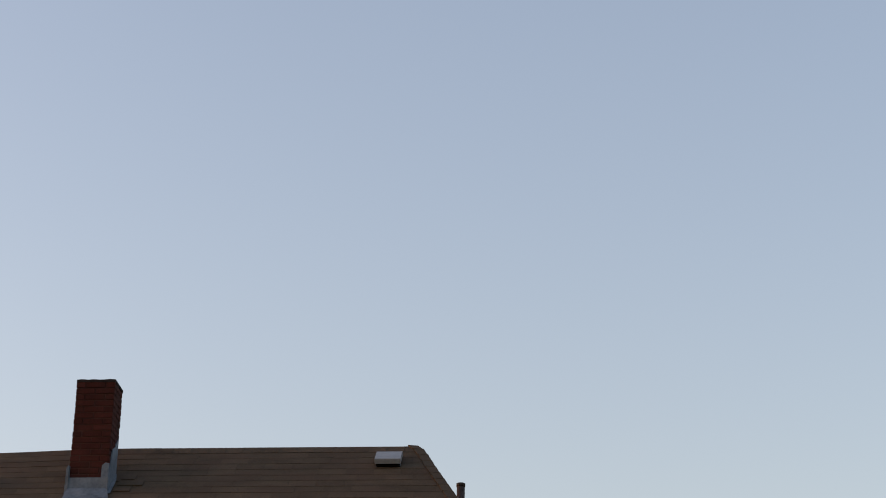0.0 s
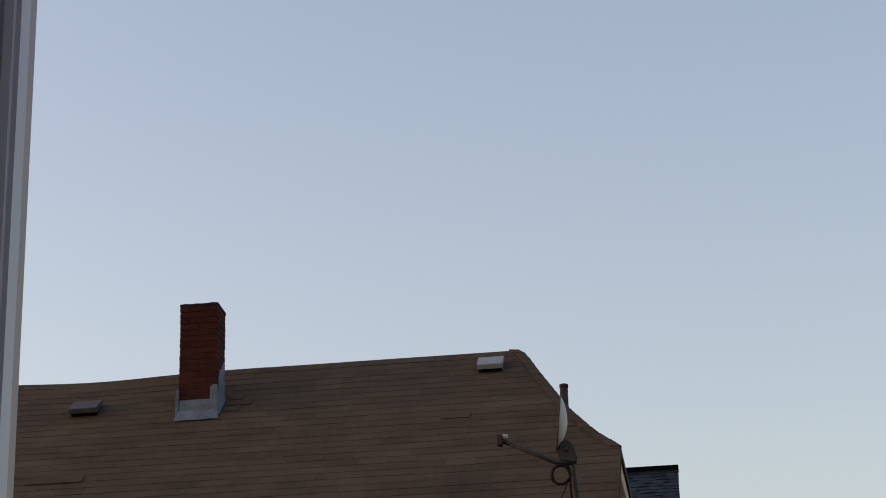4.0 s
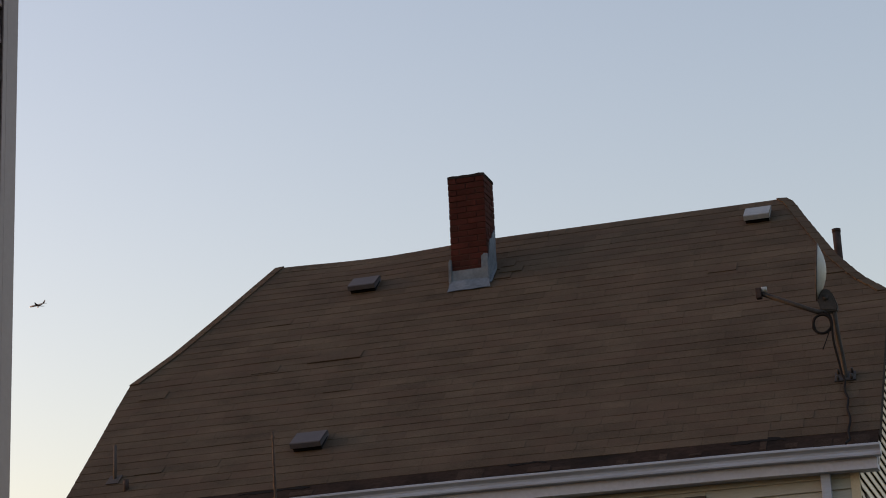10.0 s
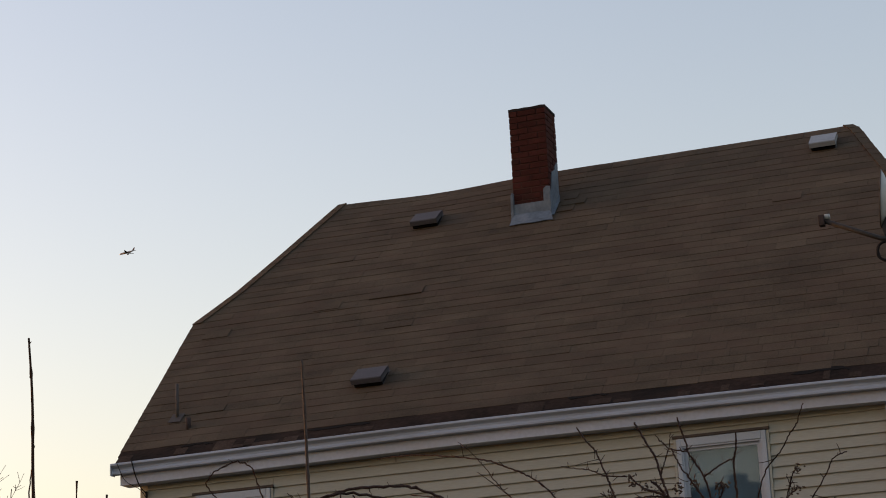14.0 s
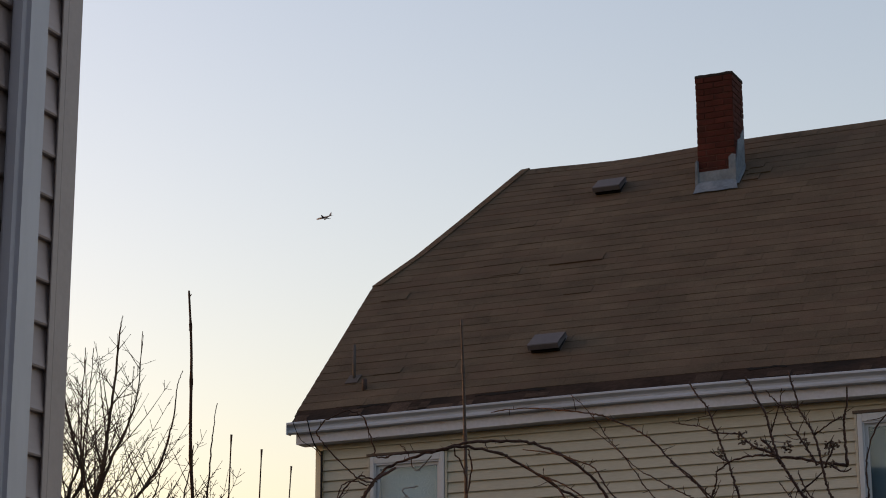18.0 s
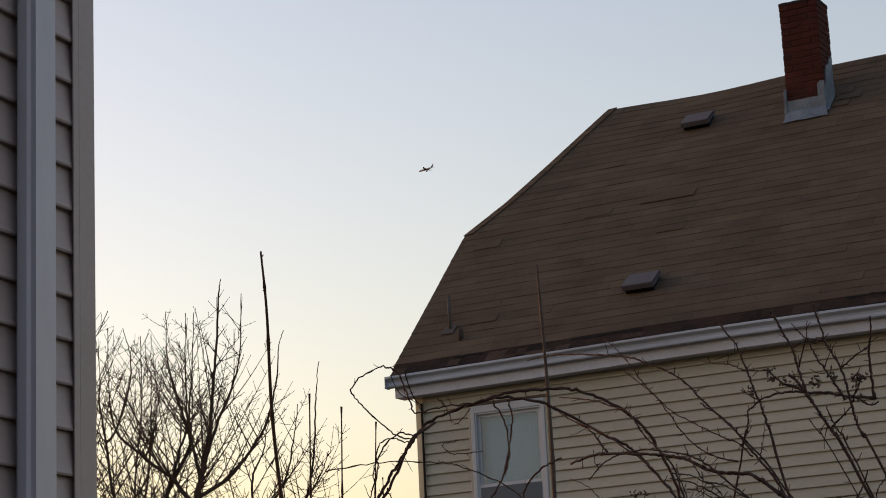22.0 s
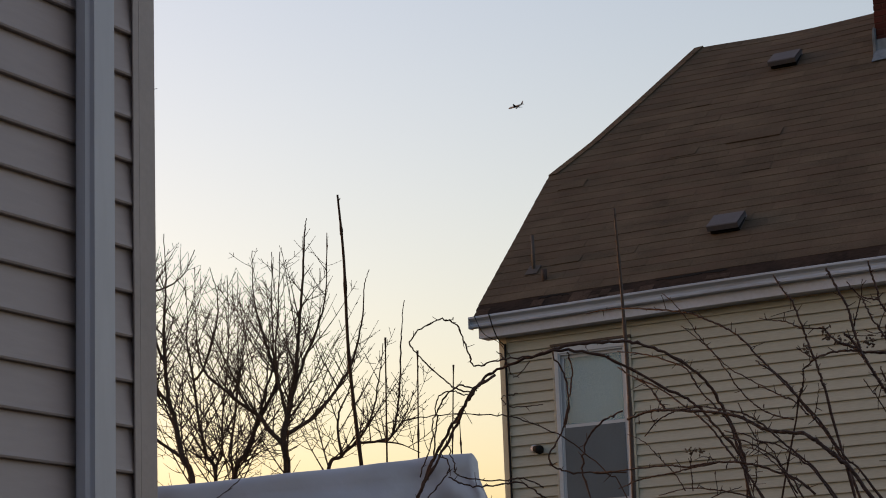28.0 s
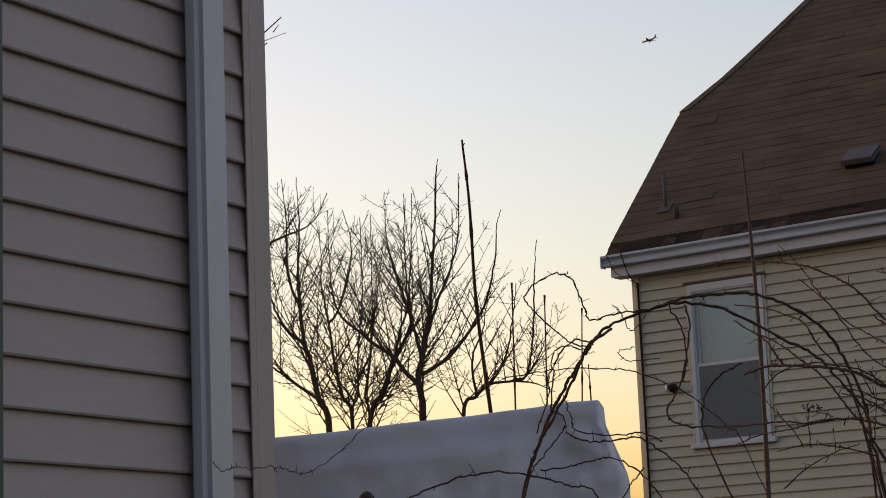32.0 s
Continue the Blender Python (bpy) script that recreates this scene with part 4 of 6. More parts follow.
for i in range(NX + 1):
    u = i / NX
    u = 1 - (1 - u) ** 1.25
    for y, z in section:
        x = -LONG + u * (LONG + (ZT - z) * 0.055)
        inset = max(0.0, (u - 0.988) / 0.012)
        yc = (Y0 + Y1) / 2
        yy = yc + (y - yc) * (1 - 0.07 * inset)
        zz2 = z * (1 - 0.012 * inset ** 2) + min(0.0, x) * 0.071 * z / ZT
        n1 = noise.noise(Vector((x * 1.5, y * 2, z * 1.8 + 3))) * 0.040 + noise.noise(Vector((x * 5, y * 5, z * 3.4))) * 0.016
        n1 += (0.5 - abs(noise.noise(Vector((x * 1.7 + z * 2.6, y * 3, z * 1.1 - x * 0.7 + 7))))) * 0.070
        n1 += (0.5 - abs(noise.noise(Vector((x * 3.6 - z * 5.2, y * 3, z * 2.3 + 2))))) * 0.036 + (0.5 - abs(noise.noise(Vector((x * 8 + z * 6, y, z * 9 - x * 5))))) * 0.014
        near_end = max(0.0, 1 - (1 - u) * 5)
        fold = near_end * (0.012 * math.sin(15 * z + 5 * x + 4 * noise.noise(Vector((z * 2, x, 1)))) + 0.040 * noise.noise(Vector((x * 7, 2.5, z * 8))) + 0.030 * (0.5 - abs(noise.noise(Vector((x * 13, 5.5, z * 15))))) - 0.02)
        if z > ZT - 0.09:
            n1 *= 0.3
        verts.append((x + fold + n1 * 0.2, yy - n1 + fold * 0.7, max(0.0, zz2 + (0.010 * noise.noise(Vector((x * 2.6, 0, 9))) if z > 2.2 else 0))))
m = len(section)
top0, top1 = 86, 96


def sheet(name, k0, k1, label):
    """A run of the section as a sheet of its own."""
    v, f, w = [], [], k1 - k0 + 1
    for i in range(NX + 1):
        v += verts[i * m + k0:i * m + k1 + 1]
    for i in range(NX):
        for k in range(w - 1):
            a = i * w + k
            f.append((a, a + 1, a + w + 1, a + w))
    raw(name, v, f, TARP, tent, label, smooth=True)


sheet("front_sheet", 0, top0 + 2, "wrinkled hanging side of the tarpaulin")
sheet("top_sheet", top0 + 2, top1, "taut top of the tarpaulin")
sheet("back_sheet", top1, m - 1, "")
raw("end_flap", verts[NX * m:], [tuple(range(m))], TARP, tent)
raw("end_flap", verts[:m], [tuple(reversed(range(m)))], TARP, tent)
tent.matrix_basis = pose(-1.372, -11.752, 0, 0, 0, 34.6)

post = thing("yard_post", "slim slate-grey post with a domed cap", "post")
rod("shaft", [(-0.924, -13.777, 0.0), (-0.924, -13.777, 2.02)], 0.012, GREY_PIPE, post, sides=12)
cap = [(-0.924, -13.777, 2.015 + 0.036 * math.sin(a)) for a in (0, 0.4, 0.8, 1.2, 1.5)]
rod("cap", cap, [0.024 * math.cos(a) for a in (0, 0.4, 0.8, 1.2, 1.5)], IRON, post, "dark domed cap", sides=14)


# ---- bare trees ----
def limb(rng, p, d, length, r0, r1, wobble, lift, seg=0.22):
    """A line of points that wanders and bends upward."""
    n = max(3, int(length / seg))
    pts, rad = [p.copy()], [r0]
    for i in range(n):
        d = (d + Vector((rng.gauss(0, wobble), rng.gauss(0, wobble), rng.gauss(0, wobble * 0.6) + lift))).normalized()
        p = p + d * (length / n)
        pts.append(p)
        rad.append(r0 + (r1 - r0) * (i + 1) / n)
    return pts, rad


# the bare trees stand in one row: places are given along the row, with the height
ROW = Vector((-14.811, 5.932, 0))
ALONG = Vector((0.8142, 0.5806, 0))
DEEP = Vector((-0.575, 0.806, 0.14))
CROWN_TOP = [(-2.39, 7.87), (-2.00, 8.05), (-1.75, 8.18), (-1.37, 8.08), (-1.14, 7.88), (-0.95, 7.59), (-0.56, 7.72), (-0.35, 7.95), (0.13, 7.89), (0.39, 8.35), (0.73, 8.15), (0.88, 7.05), (1.07, 6.60), (1.32, 6.50), (1.55, 6.15), (1.72, 6.40), (1.80, 5.90), (1.94, 5.60), (2.15, 5.10), (2.5, 4.70)]


def bare_tree(label):
    t = thing("bare_tree", label, "tree", "bare trees")
    return {"thing": t, "limbs": []}


def tree_limb(tree, radius, line):
    tree["limbs"].append((radius, line))


def tree_crown(tree, seed, deep, leaders=3):
    """Turns the limbs into wood, then adds upright shoots with paired side twigs up to the crown's outline."""
    rng = random.Random(seed)
    tv, tf, cv, cf = [], [], [], []

    def crown_room(p):
        u = (p - ROW).dot(ALONG)
        return ramp(u, CROWN_TOP) - p.z + 0.14 * deep

    def shoot(p, d, length, r0, level):
        """A shoot that leaves sideways, bends up and swells at its nodes."""
        step = (0.13, 0.075, 0.05)[level]
        n = max(2, int(length / step))
        pts, rad, node = [p.copy()], [r0], [0]
        for i in range(n):
            rise = (0.16, 0.13, 0.05)[level] * (1 - d.z)
            d = (d + Vector((rng.gauss(0, 0.020), rng.gauss(0, 0.020), rise))).normalized()
            q = p + d * (length / n)
            r = r0 + (0.0026 - r0) * ((i + 1) / n) ** 0.8
            pts += [q - d * 0.014, q, q + d * 0.014]
            rad += [r, r * 1.25 + 0.0016, r * 0.95]
            node.append(len(pts) - 2)
            p = q
        tube_into(cv, cf, pts, rad, (5, 4, 3)[level])
        if level > 1:
            return
        a = rng.uniform(0, 6.28)
        for m in range(1, n):
            a += 1.57 + rng.gauss(0, 0.3)
            if rng.random() > (0.62, 0.30)[level]:
                continue
            k = node[m]
            along = (pts[k + 1] - pts[k - 1]).normalized()
            u = along.orthogonal().normalized()
            w = along.cross(u)
            for flip in (0, math.pi):
                if rng.random() < 0.30:
                    continue
                out = u * math.cos(a + flip) + w * math.sin(a + flip)
                lean = radians(rng.uniform(38, 66))
                e = (along * math.cos(lean) + out * math.sin(lean)).normalized()
                size = rng.choice((0.10, 0.15, 0.20, 0.30, 0.44)) if level == 0 else rng.uniform(0.03, 0.11)
                shoot(pts[k], e, size * (1.15 - 0.55 * m / n), max(0.0038, rad[k] * 0.58), level + 1)

    for i, (radius, line) in enumerate(tree["limbs"]):
        turn = rng.uniform(-0.35, 0.35)
        own = [ROW + ALONG * u + Vector((0, 0, z)) + DEEP * (deep + (turn * (z - line[0][1]) if i else 0)) for u, z in line]
        if line[0][1] < 4.8:
            own = [Vector((own[0].x, own[0].y, -0.05)), own[0] - Vector((0, 0, 2.0))] + own
        pts = spline(own, 7)
        n = len(pts)
        rad = []
        for k, p in enumerate(pts):
            rad.append(max(0.006, radius * (1 - k / n) ** 0.75))
            if k:
                pts[k] = p + Vector((rng.gauss(0, 0.004), rng.gauss(0, 0.004), 0))
        tube_into(tv, tf, pts, rad, 7)
        gap = 0.0
        for k in range(3, n - 1):
            gap += (pts[k] - pts[k - 1]).length
            room = crown_room(pts[k])
            if pts[k].z < 4.5 or gap < 0.11 or room < 0.2:
                continue
            gap = rng.uniform(-0.06, 0.05)
            a = rng.uniform(0, 2 * math.pi)
            way = (pts[k + 1] - pts[k]).normalized()
            d = (way * 0.30 + Vector((math.cos(a) * 0.66, math.sin(a) * 0.66, 0.55))).normalized()
            shoot(pts[k], d, min(1.7, room * rng.uniform(0.30, 0.95)), max(0.0066, min(0.0120, rad[k] * 0.55)), 0)
        if line[0][1] < 4.8:
            # long leaders from low on the trunk
            for _ in range(leaders):
                k = rng.randrange(n)
                while not 4.6 < pts[k].z < 6.0:
                    k = rng.randrange(n)
                d = (Vector((0, 0, 0.8)) + ALONG * rng.uniform(-0.75, 0.75) + DEEP * rng.uniform(-0.5, 0.5)).normalized()
                shoot(pts[k], d, max(0.5, crown_room(pts[k]) * rng.uniform(0.75, 1.0)), rng.uniform(0.010, 0.014), 0)
            # thin low side branches that sweep outward and then up
            for _ in range(8):
                k = rng.randrange(n)
                while not 4.2 < pts[k].z < 5.5:
                    k = rng.randrange(n)
                a = rng.uniform(0, 2 * math.pi)
                d = Vector((math.cos(a), math.sin(a), rng.uniform(-0.05, 0.4))).normalized()
                shoot(pts[k], d, rng.uniform(0.7, 1.5), rng.uniform(0.005, 0.007), 0)
    raw("trunk", tv, tf, BARK, tree["thing"], "forked grey-brown trunk and limbs", smooth=True)
    raw("crown", cv, cf, BARK, tree["thing"], "leafless upright shoots and fine twigs")


tree = bare_tree("leafless tree with a forked trunk and upright shoots")
tree_limb(tree, 0.06, [(0.08, 4.74), (0.07, 5.01), (0.03, 5.30), (0.10, 5.58), (0.15, 5.87), (0.24, 6.25), (0.28, 6.73), (0.35, 7.45), (0.40, 8.21), (0.43, 8.42)])
tree_limb(tree, 0.032, [(0.11, 5.34), (0.23, 5.41), (0.48, 5.57), (0.73, 5.85), (0.89, 6.08), (1.05, 6.37), (1.19, 6.94), (1.24, 7.41), (1.31, 7.67)])
tree_limb(tree, 0.036, [(0.03, 5.20), (-0.16, 5.40), (-0.30, 5.60), (-0.58, 5.80), (-0.77, 5.98), (-0.98, 6.16), (-1.10, 6.40), (-1.15, 6.79), (-1.17, 7.74)])
tree_limb(tree, 0.026, [(0.15, 5.78), (0.36, 6.39), (0.53, 6.77), (0.67, 7.29), (0.72, 8.20)])
tree_limb(tree, 0.024, [(0.10, 5.58), (-0.01, 6.07), (-0.05, 6.51), (0.00, 7.08), (0.04, 7.94)])
tree_crown(tree, 3, 0)
tree = bare_tree("leafless leaning tree grown through its neighbour")
tree_limb(tree, 0.045, [(-0.67, 4.67), (-0.47, 5.08), (-0.33, 5.48), (-0.22, 5.69), (-0.04, 6.05), (-0.12, 6.41), (-0.25, 6.90), (-0.35, 7.38), (-0.35, 8.00)])
tree_limb(tree, 0.028, [(-0.67, 4.67), (-0.73, 5.04), (-0.64, 5.61), (-0.59, 6.29), (-0.59, 7.01), (-0.58, 7.72)])
tree_limb(tree, 0.024, [(-0.33, 5.48), (-0.19, 5.98), (-0.08, 6.36), (-0.09, 7.23), (-0.07, 7.94)])
tree_crown(tree, 4, 0.5)
tree = bare_tree("leafless many-stemmed tree beside the taupe house")
tree_limb(tree, 0.055, [(-1.21, 4.65), (-1.34, 5.06), (-1.44, 5.59), (-1.51, 5.83), (-1.56, 6.32), (-1.58, 6.80), (-1.54, 7.42), (-1.56, 8.18)])
tree_limb(tree, 0.024, [(-1.34, 5.06), (-1.62, 5.26), (-1.81, 5.41), (-2.00, 5.56), (-2.28, 5.86), (-2.40, 6.44)])
tree_limb(tree, 0.024, [(-1.51, 5.83), (-1.74, 6.03), (-1.92, 6.38), (-1.98, 6.81), (-2.00, 7.53)])
tree_limb(tree, 0.022, [(-1.56, 6.32), (-1.71, 6.80), (-1.71, 7.52), (-1.75, 8.14)])
tree_limb(tree, 0.02, [(-2.01, 7.24), (-1.74, 7.35), (-1.49, 7.44), (-1.29, 7.60), (-1.13, 7.93)])
tree_crown(tree, 5, -0.6)
tree = bare_tree("slim leafless tree with two stems")
tree_limb(tree, 0.036, [(-0.94, 4.68), (-1.07, 5.05), (-1.18, 5.58), (-1.24, 6.12), (-1.33, 6.69), (-1.32, 7.08), (-1.34, 7.51)])
tree_limb(tree, 0.022, [(-1.24, 6.12), (-1.10, 6.30), (-0.91, 6.87), (-0.87, 7.35), (-0.97, 7.78)])
tree_limb(tree, 0.026, [(-0.94, 4.68), (-0.85, 5.04), (-0.82, 5.62), (-0.73, 6.43), (-0.71, 7.01), (-0.71, 7.63)])
tree_crown(tree, 6, 1.1)
tree = bare_tree("low leafless tree with one arching limb")
tree_limb(tree, 0.034, [(0.62, 4.75), (0.80, 5.03), (1.00, 5.19), (1.29, 5.22), (1.49, 5.29), (1.70, 5.61), (1.81, 5.90)])
tree_limb(tree, 0.018, [(1.00, 5.19), (1.21, 5.54), (1.33, 6.11), (1.39, 6.54)])
tree_limb(tree, 0.016, [(1.29, 5.22), (1.58, 5.18), (1.87, 5.05)])
tree_limb(tree, 0.020, [(1.29, 5.22), (1.49, 5.29), (1.60, 5.78), (1.66, 6.50), (1.69, 6.85), (1.73, 7.15)])
tree_limb(tree, 0.02, [(0.80, 5.03), (0.77, 5.56), (0.93, 5.94), (0.97, 6.37)])
tree_crown(tree, 7, -1.2, 1)
t5 = thing("bare_tree", "taller leafless tree mostly hidden behind the taupe house", "tree", "bare trees")
v5, f5 = [], []
tube_into(v5, f5, spline([(-16.2, -1.8, 0), (-16.1, -1.7, 3), (-15.8, -1.4, 5.5)]), [0.16 - 0.006 * k for k in range(13)], 8)
raw("trunk", v5, f5, BARK, t5)
v5, f5 = [], []
for tip, r in (((-13.11, 1.05, 9.10), 0.03), ((-13.28, 0.98, 8.80), 0.03), ((-16.6, -1.5, 9.8), 0.04), ((-15.3, -1.2, 9.4), 0.04)):
    sp = spline([(-15.8, -1.4, 5.5), ((-15.8 + tip[0]) / 2 - 0.2, (-1.4 + tip[1]) / 2, (5.5 + tip[2]) / 2), tip])
    tube_into(v5, f5, sp, [r * (1 - k / len(sp)) + 0.005 for k in range(len(sp))], 5)
for a, b in (((-13.2, 1.0, 8.92), (-13.25, 1.17, 9.06)), ((-13.3, 0.95, 8.82), (-13.12, 1.15, 8.93))):
    tube_into(v5, f5, [Vector(a), Vector(b)], [0.007, 0.004], 4)
raw("crown", v5, f5, BARK, t5)


# ---- tall thin saplings in the yard ----
def sapling(points, r0, r1, mat, seed, label):
    rng = random.Random(seed)
    p0, p1 = Vector(points[0]), Vector(points[1])
    sp = spline([p0 - (p1 - p0) * (p0.z / (p1.z - p0.z)) * 0.5, p0 - (p1 - p0) * 0.25] + points, 10)
    sp = [Vector((sp[0].x, sp[0].y, -0.02))] + sp
    t = thing("sapling", label, "sapling", "saplings")
    rad = [r0 + (r1 - r0) * k / (len(sp) - 1) + (0.0025 if k % 7 == 3 else 0) for k in range(len(sp))]
    rod("stem", sp, rad, mat, t, sides=7)
    v, f = [], []
    for k in range(len(sp) // 2, len(sp) - 1, 3) if r0 > 0.01 else ():
        a = rng.uniform(0, 6.28)
        d = Vector((math.cos(a) * 0.5, math.sin(a) * 0.5, 0.6))
        tube_into(v, f, [sp[k], sp[k] + d * 0.022], [min(0.004, r0 * 0.35), 0.0015], 4)
    if v:
        raw("bud", v, f, BUD, t, kind="stuff")
    return t


dark = "dark straight leafless sapling behind the shelter"
sapling([(-3.213, -9.739, 2.719), (-3.214, -9.819, 3.222), (-3.177, -9.898, 3.696), (-3.159, -9.964, 3.991)], 0.0135, 0.005, STALK, 1, "tallest dark straight leafless sapling behind the shelter")
sapling([(-2.773, -10.206, 2.660), (-2.724, -10.265, 3.216)], 0.007, 0.003, STALK, 2, dark)
sapling([(-2.752, -9.974, 2.686), (-2.707, -10.024, 3.185)], 0.006, 0.003, STALK, 4, dark)
sapling([(-3.190, -8.939, 2.825), (-3.139, -8.980, 3.288)], 0.006, 0.003, STALK, 5, dark)
sapling([(-2.914, -9.317, 2.800), (-2.907, -9.334, 2.948)], 0.005, 0.002, STALK, 6, dark)
sapling([(-2.108, -9.121, 2.257), (-2.072, -9.175, 2.937), (-2.045, -9.250, 3.458), (-2.021, -9.332, 3.867)], 0.0170, 0.0050, PALE_STALK, 7, "pale brown straight leafless sapling before the yellow house")

# ---- brambles and climbing vine ----


rng_cane = random.Random(4)


def cane(parent, r, points, twig_rate, tip=1.0, base=1.0):
    """One woody cane with its short side twigs and dry buds."""
    rng = rng_cane
    wander = 0.0005 if parent.name.startswith("bramble") else 0.0012
    even = [Vector(points[0])]
    for p in points[1:]:
        p, q = Vector(p), even[-1]
        if (p - q).length > 0.35:
            d = (p - q).normalized()
            even += [q + d * 0.08, q + d * 0.25]
        even.append(p)
    sp = spline(even, 8)
    rad = []
    for k in range(len(sp)):
        sp[k] = sp[k] + Vector((rng.gauss(0, wander), rng.gauss(0, wander), rng.gauss(0, wander)))
        rad.append(r * (tip + (base - tip) * k / len(sp)) * (0.85 + 0.3 * rng.random()) * (1.25 if k % 9 == 4 else 1))
    ob = rod("cane", sp, rad, CANE, parent, sides=6)
    v, f = [], []
    for k in range(2, len(sp) - 2):
        if sp[k].z < 1.85 or rng.random() > twig_rate:
            continue
        d = Vector((rng.gauss(0, 1), rng.gauss(0, 0.6), rng.gauss(0.5, 0.8))).normalized()
        tw, tr = limb(rng, sp[k], d, rng.uniform(0.005, 0.018) if rng.random() < 0.95 else rng.uniform(0.025, 0.045), 0.0009, 0.0005, 0.14, 0.05, 0.010)
        tube_into(v, f, tw, tr, 4)
        if rng.random() < 0.05:
            e = tw[-1]
            tube_into(v, f, [e - Vector((0, 0, 0.003)), e, e + Vector((0.001, 0, 0.004))], [0.0006, 0.0014, 0.0006], 5)
    if v:
        raw("twig", v, f, CANE, ob, kind="stuff")


vine = thing("climbing_vine", "woody red-brown climbing vine arching across the yard", "vine")
cane(vine, 0.0040, [(-0.160, -14.430, 0.000), (-0.120, -14.420, 1.600), (-0.062, -14.398, 1.952), (-0.030, -14.386, 2.055), (-0.003, -14.376, 2.116), (0.031, -14.363, 2.177), (0.060, -14.352, 2.221), (0.090, -14.341, 2.265), (0.128, -14.324, 2.295), (0.271, -14.340, 2.317), (0.357, -14.294, 2.302), (0.371, -14.286, 2.295), (0.461, -14.232, 2.232), (0.507, -14.207, 2.201), (0.541, -14.186, 2.156), (0.587, -14.156, 2.077), (0.617, -14.156, 1.200), (0.617, -14.156, 0.000)], 0.18, 1.0, 0.55)
cane(vine, 0.0030, [(0.217, -14.326, 2.315), (0.291, -14.291, 2.333), (0.372, -14.251, 2.336), (0.417, -14.227, 2.325), (0.487, -14.188, 2.283), (0.534, -14.157, 2.220), (0.571, -14.126, 2.108), (0.577, -14.115, 2.027), (0.617, -14.095, 1.777), (0.637, -14.085, 0.000)], 0.18)
cane(vine, 0.0029, [(0.135, -14.347, 2.280), (0.105, -14.391, 2.247), (0.062, -14.405, 2.160), (0.010, -14.426, 2.072), (-0.019, -14.438, 2.006), (-0.050, -14.440, 1.900), (-0.100, -14.440, 0.000)], 0.18)
cane(vine, 0.0016, [(0.109, -14.375, 2.250), (0.075, -14.396, 2.261), (0.041, -14.411, 2.224), (0.031, -14.411, 2.190), (0.019, -14.409, 2.121), (0.004, -14.412, 2.072)], 0.18)
cane(vine, 0.0016, [(0.134, -14.445, 2.235), (0.100, -14.467, 2.252), (0.059, -14.501, 2.303), (0.041, -14.519, 2.340), (0.081, -14.502, 2.375), (0.107, -14.487, 2.381), (0.127, -14.473, 2.365), (0.139, -14.455, 2.313), (0.147, -14.446, 2.288), (0.195, -14.421, 2.298), (0.252, -14.390, 2.303)], 0.18)
cane(vine, 0.0012, [(-0.077, -14.435, 2.195), (0.020, -14.377, 2.209), (0.120, -14.319, 2.204), (0.167, -14.290, 2.191), (0.242, -14.244, 2.146), (0.306, -14.203, 2.077), (0.330, -14.188, 2.046), (0.410, -14.168, 1.826)], 0.18)
cane(vine, 0.0017, [(0.283, -14.375, 2.309), (0.302, -14.355, 2.250), (0.296, -14.347, 2.177), (0.260, -14.357, 2.111), (0.262, -14.353, 2.086), (0.295, -14.333, 2.070), (0.390, -14.285, 2.066)], 0.18)
cane(vine, 0.0016, [(0.301, -14.345, 2.311), (0.306, -14.337, 2.281), (0.297, -14.333, 2.227), (0.281, -14.332, 2.160)], 0.18)
cane(vine, 0.0014, [(0.046, -14.397, 2.149), (0.054, -14.386, 2.104), (0.060, -14.379, 2.081), (0.124, -14.341, 2.068), (0.172, -14.314, 2.070), (0.206, -14.294, 2.051)], 0.18)
cane(vine, 0.0019, [(0.331, -14.166, 2.207), (0.292, -14.182, 2.186), (0.261, -14.193, 2.153), (0.247, -14.194, 2.104), (0.251, -14.186, 2.053), (0.331, -14.166, 1.833)], 0.18)
cane(vine, 0.0016, [(-0.104, -14.748, 1.944), (-0.028, -14.696, 1.977), (0.045, -14.648, 1.989), (0.115, -14.601, 1.973), (0.160, -14.572, 1.955), (0.203, -14.544, 1.929), (0.283, -14.524, 1.709)], 0.18)
cane(vine, 0.0008, [(-0.209, -15.176, 2.005), (-0.198, -15.164, 1.988), (-0.180, -15.150, 1.994), (-0.161, -15.133, 1.990), (-0.123, -15.102, 1.992), (-0.100, -15.082, 1.981), (-0.081, -15.067, 1.980), (-0.043, -15.040, 2.008), (0.004, -15.009, 2.054)], 0.18)
bush = thing("bramble_bush", "tangle of arching leafless bramble canes", "brambles")
cane(bush, 0.0022, [(0.515, -14.556, 2.232), (0.569, -14.597, 2.202), (0.639, -14.650, 2.171), (0.713, -14.705, 2.125), (0.768, -14.746, 2.089), (0.812, -14.779, 2.046), (0.847, -14.805, 2.010), (0.875, -14.826, 1.983), (1.013, -14.930, 1.796), (1.043, -14.900, 0.000)], 0.18, 0.6, 1.1)
cane(bush, 0.0020, [(0.569, -14.597, 2.202), (0.613, -14.629, 2.176), (0.637, -14.648, 2.150), (0.657, -14.662, 2.128)], 0.18, 0.6, 1.1)
cane(bush, 0.0020, [(0.509, -14.539, 2.264), (0.611, -14.616, 2.236), (0.667, -14.658, 2.214), (0.717, -14.696, 2.191), (0.738, -14.711, 2.165), (0.758, -14.726, 2.141), (0.799, -14.757, 2.105), (0.828, -14.778, 2.074), (0.843, -14.790, 2.037), (0.860, -14.802, 1.986), (0.928, -14.853, 1.733), (0.958, -14.823, 0.000)], 0.18, 0.6, 1.1)
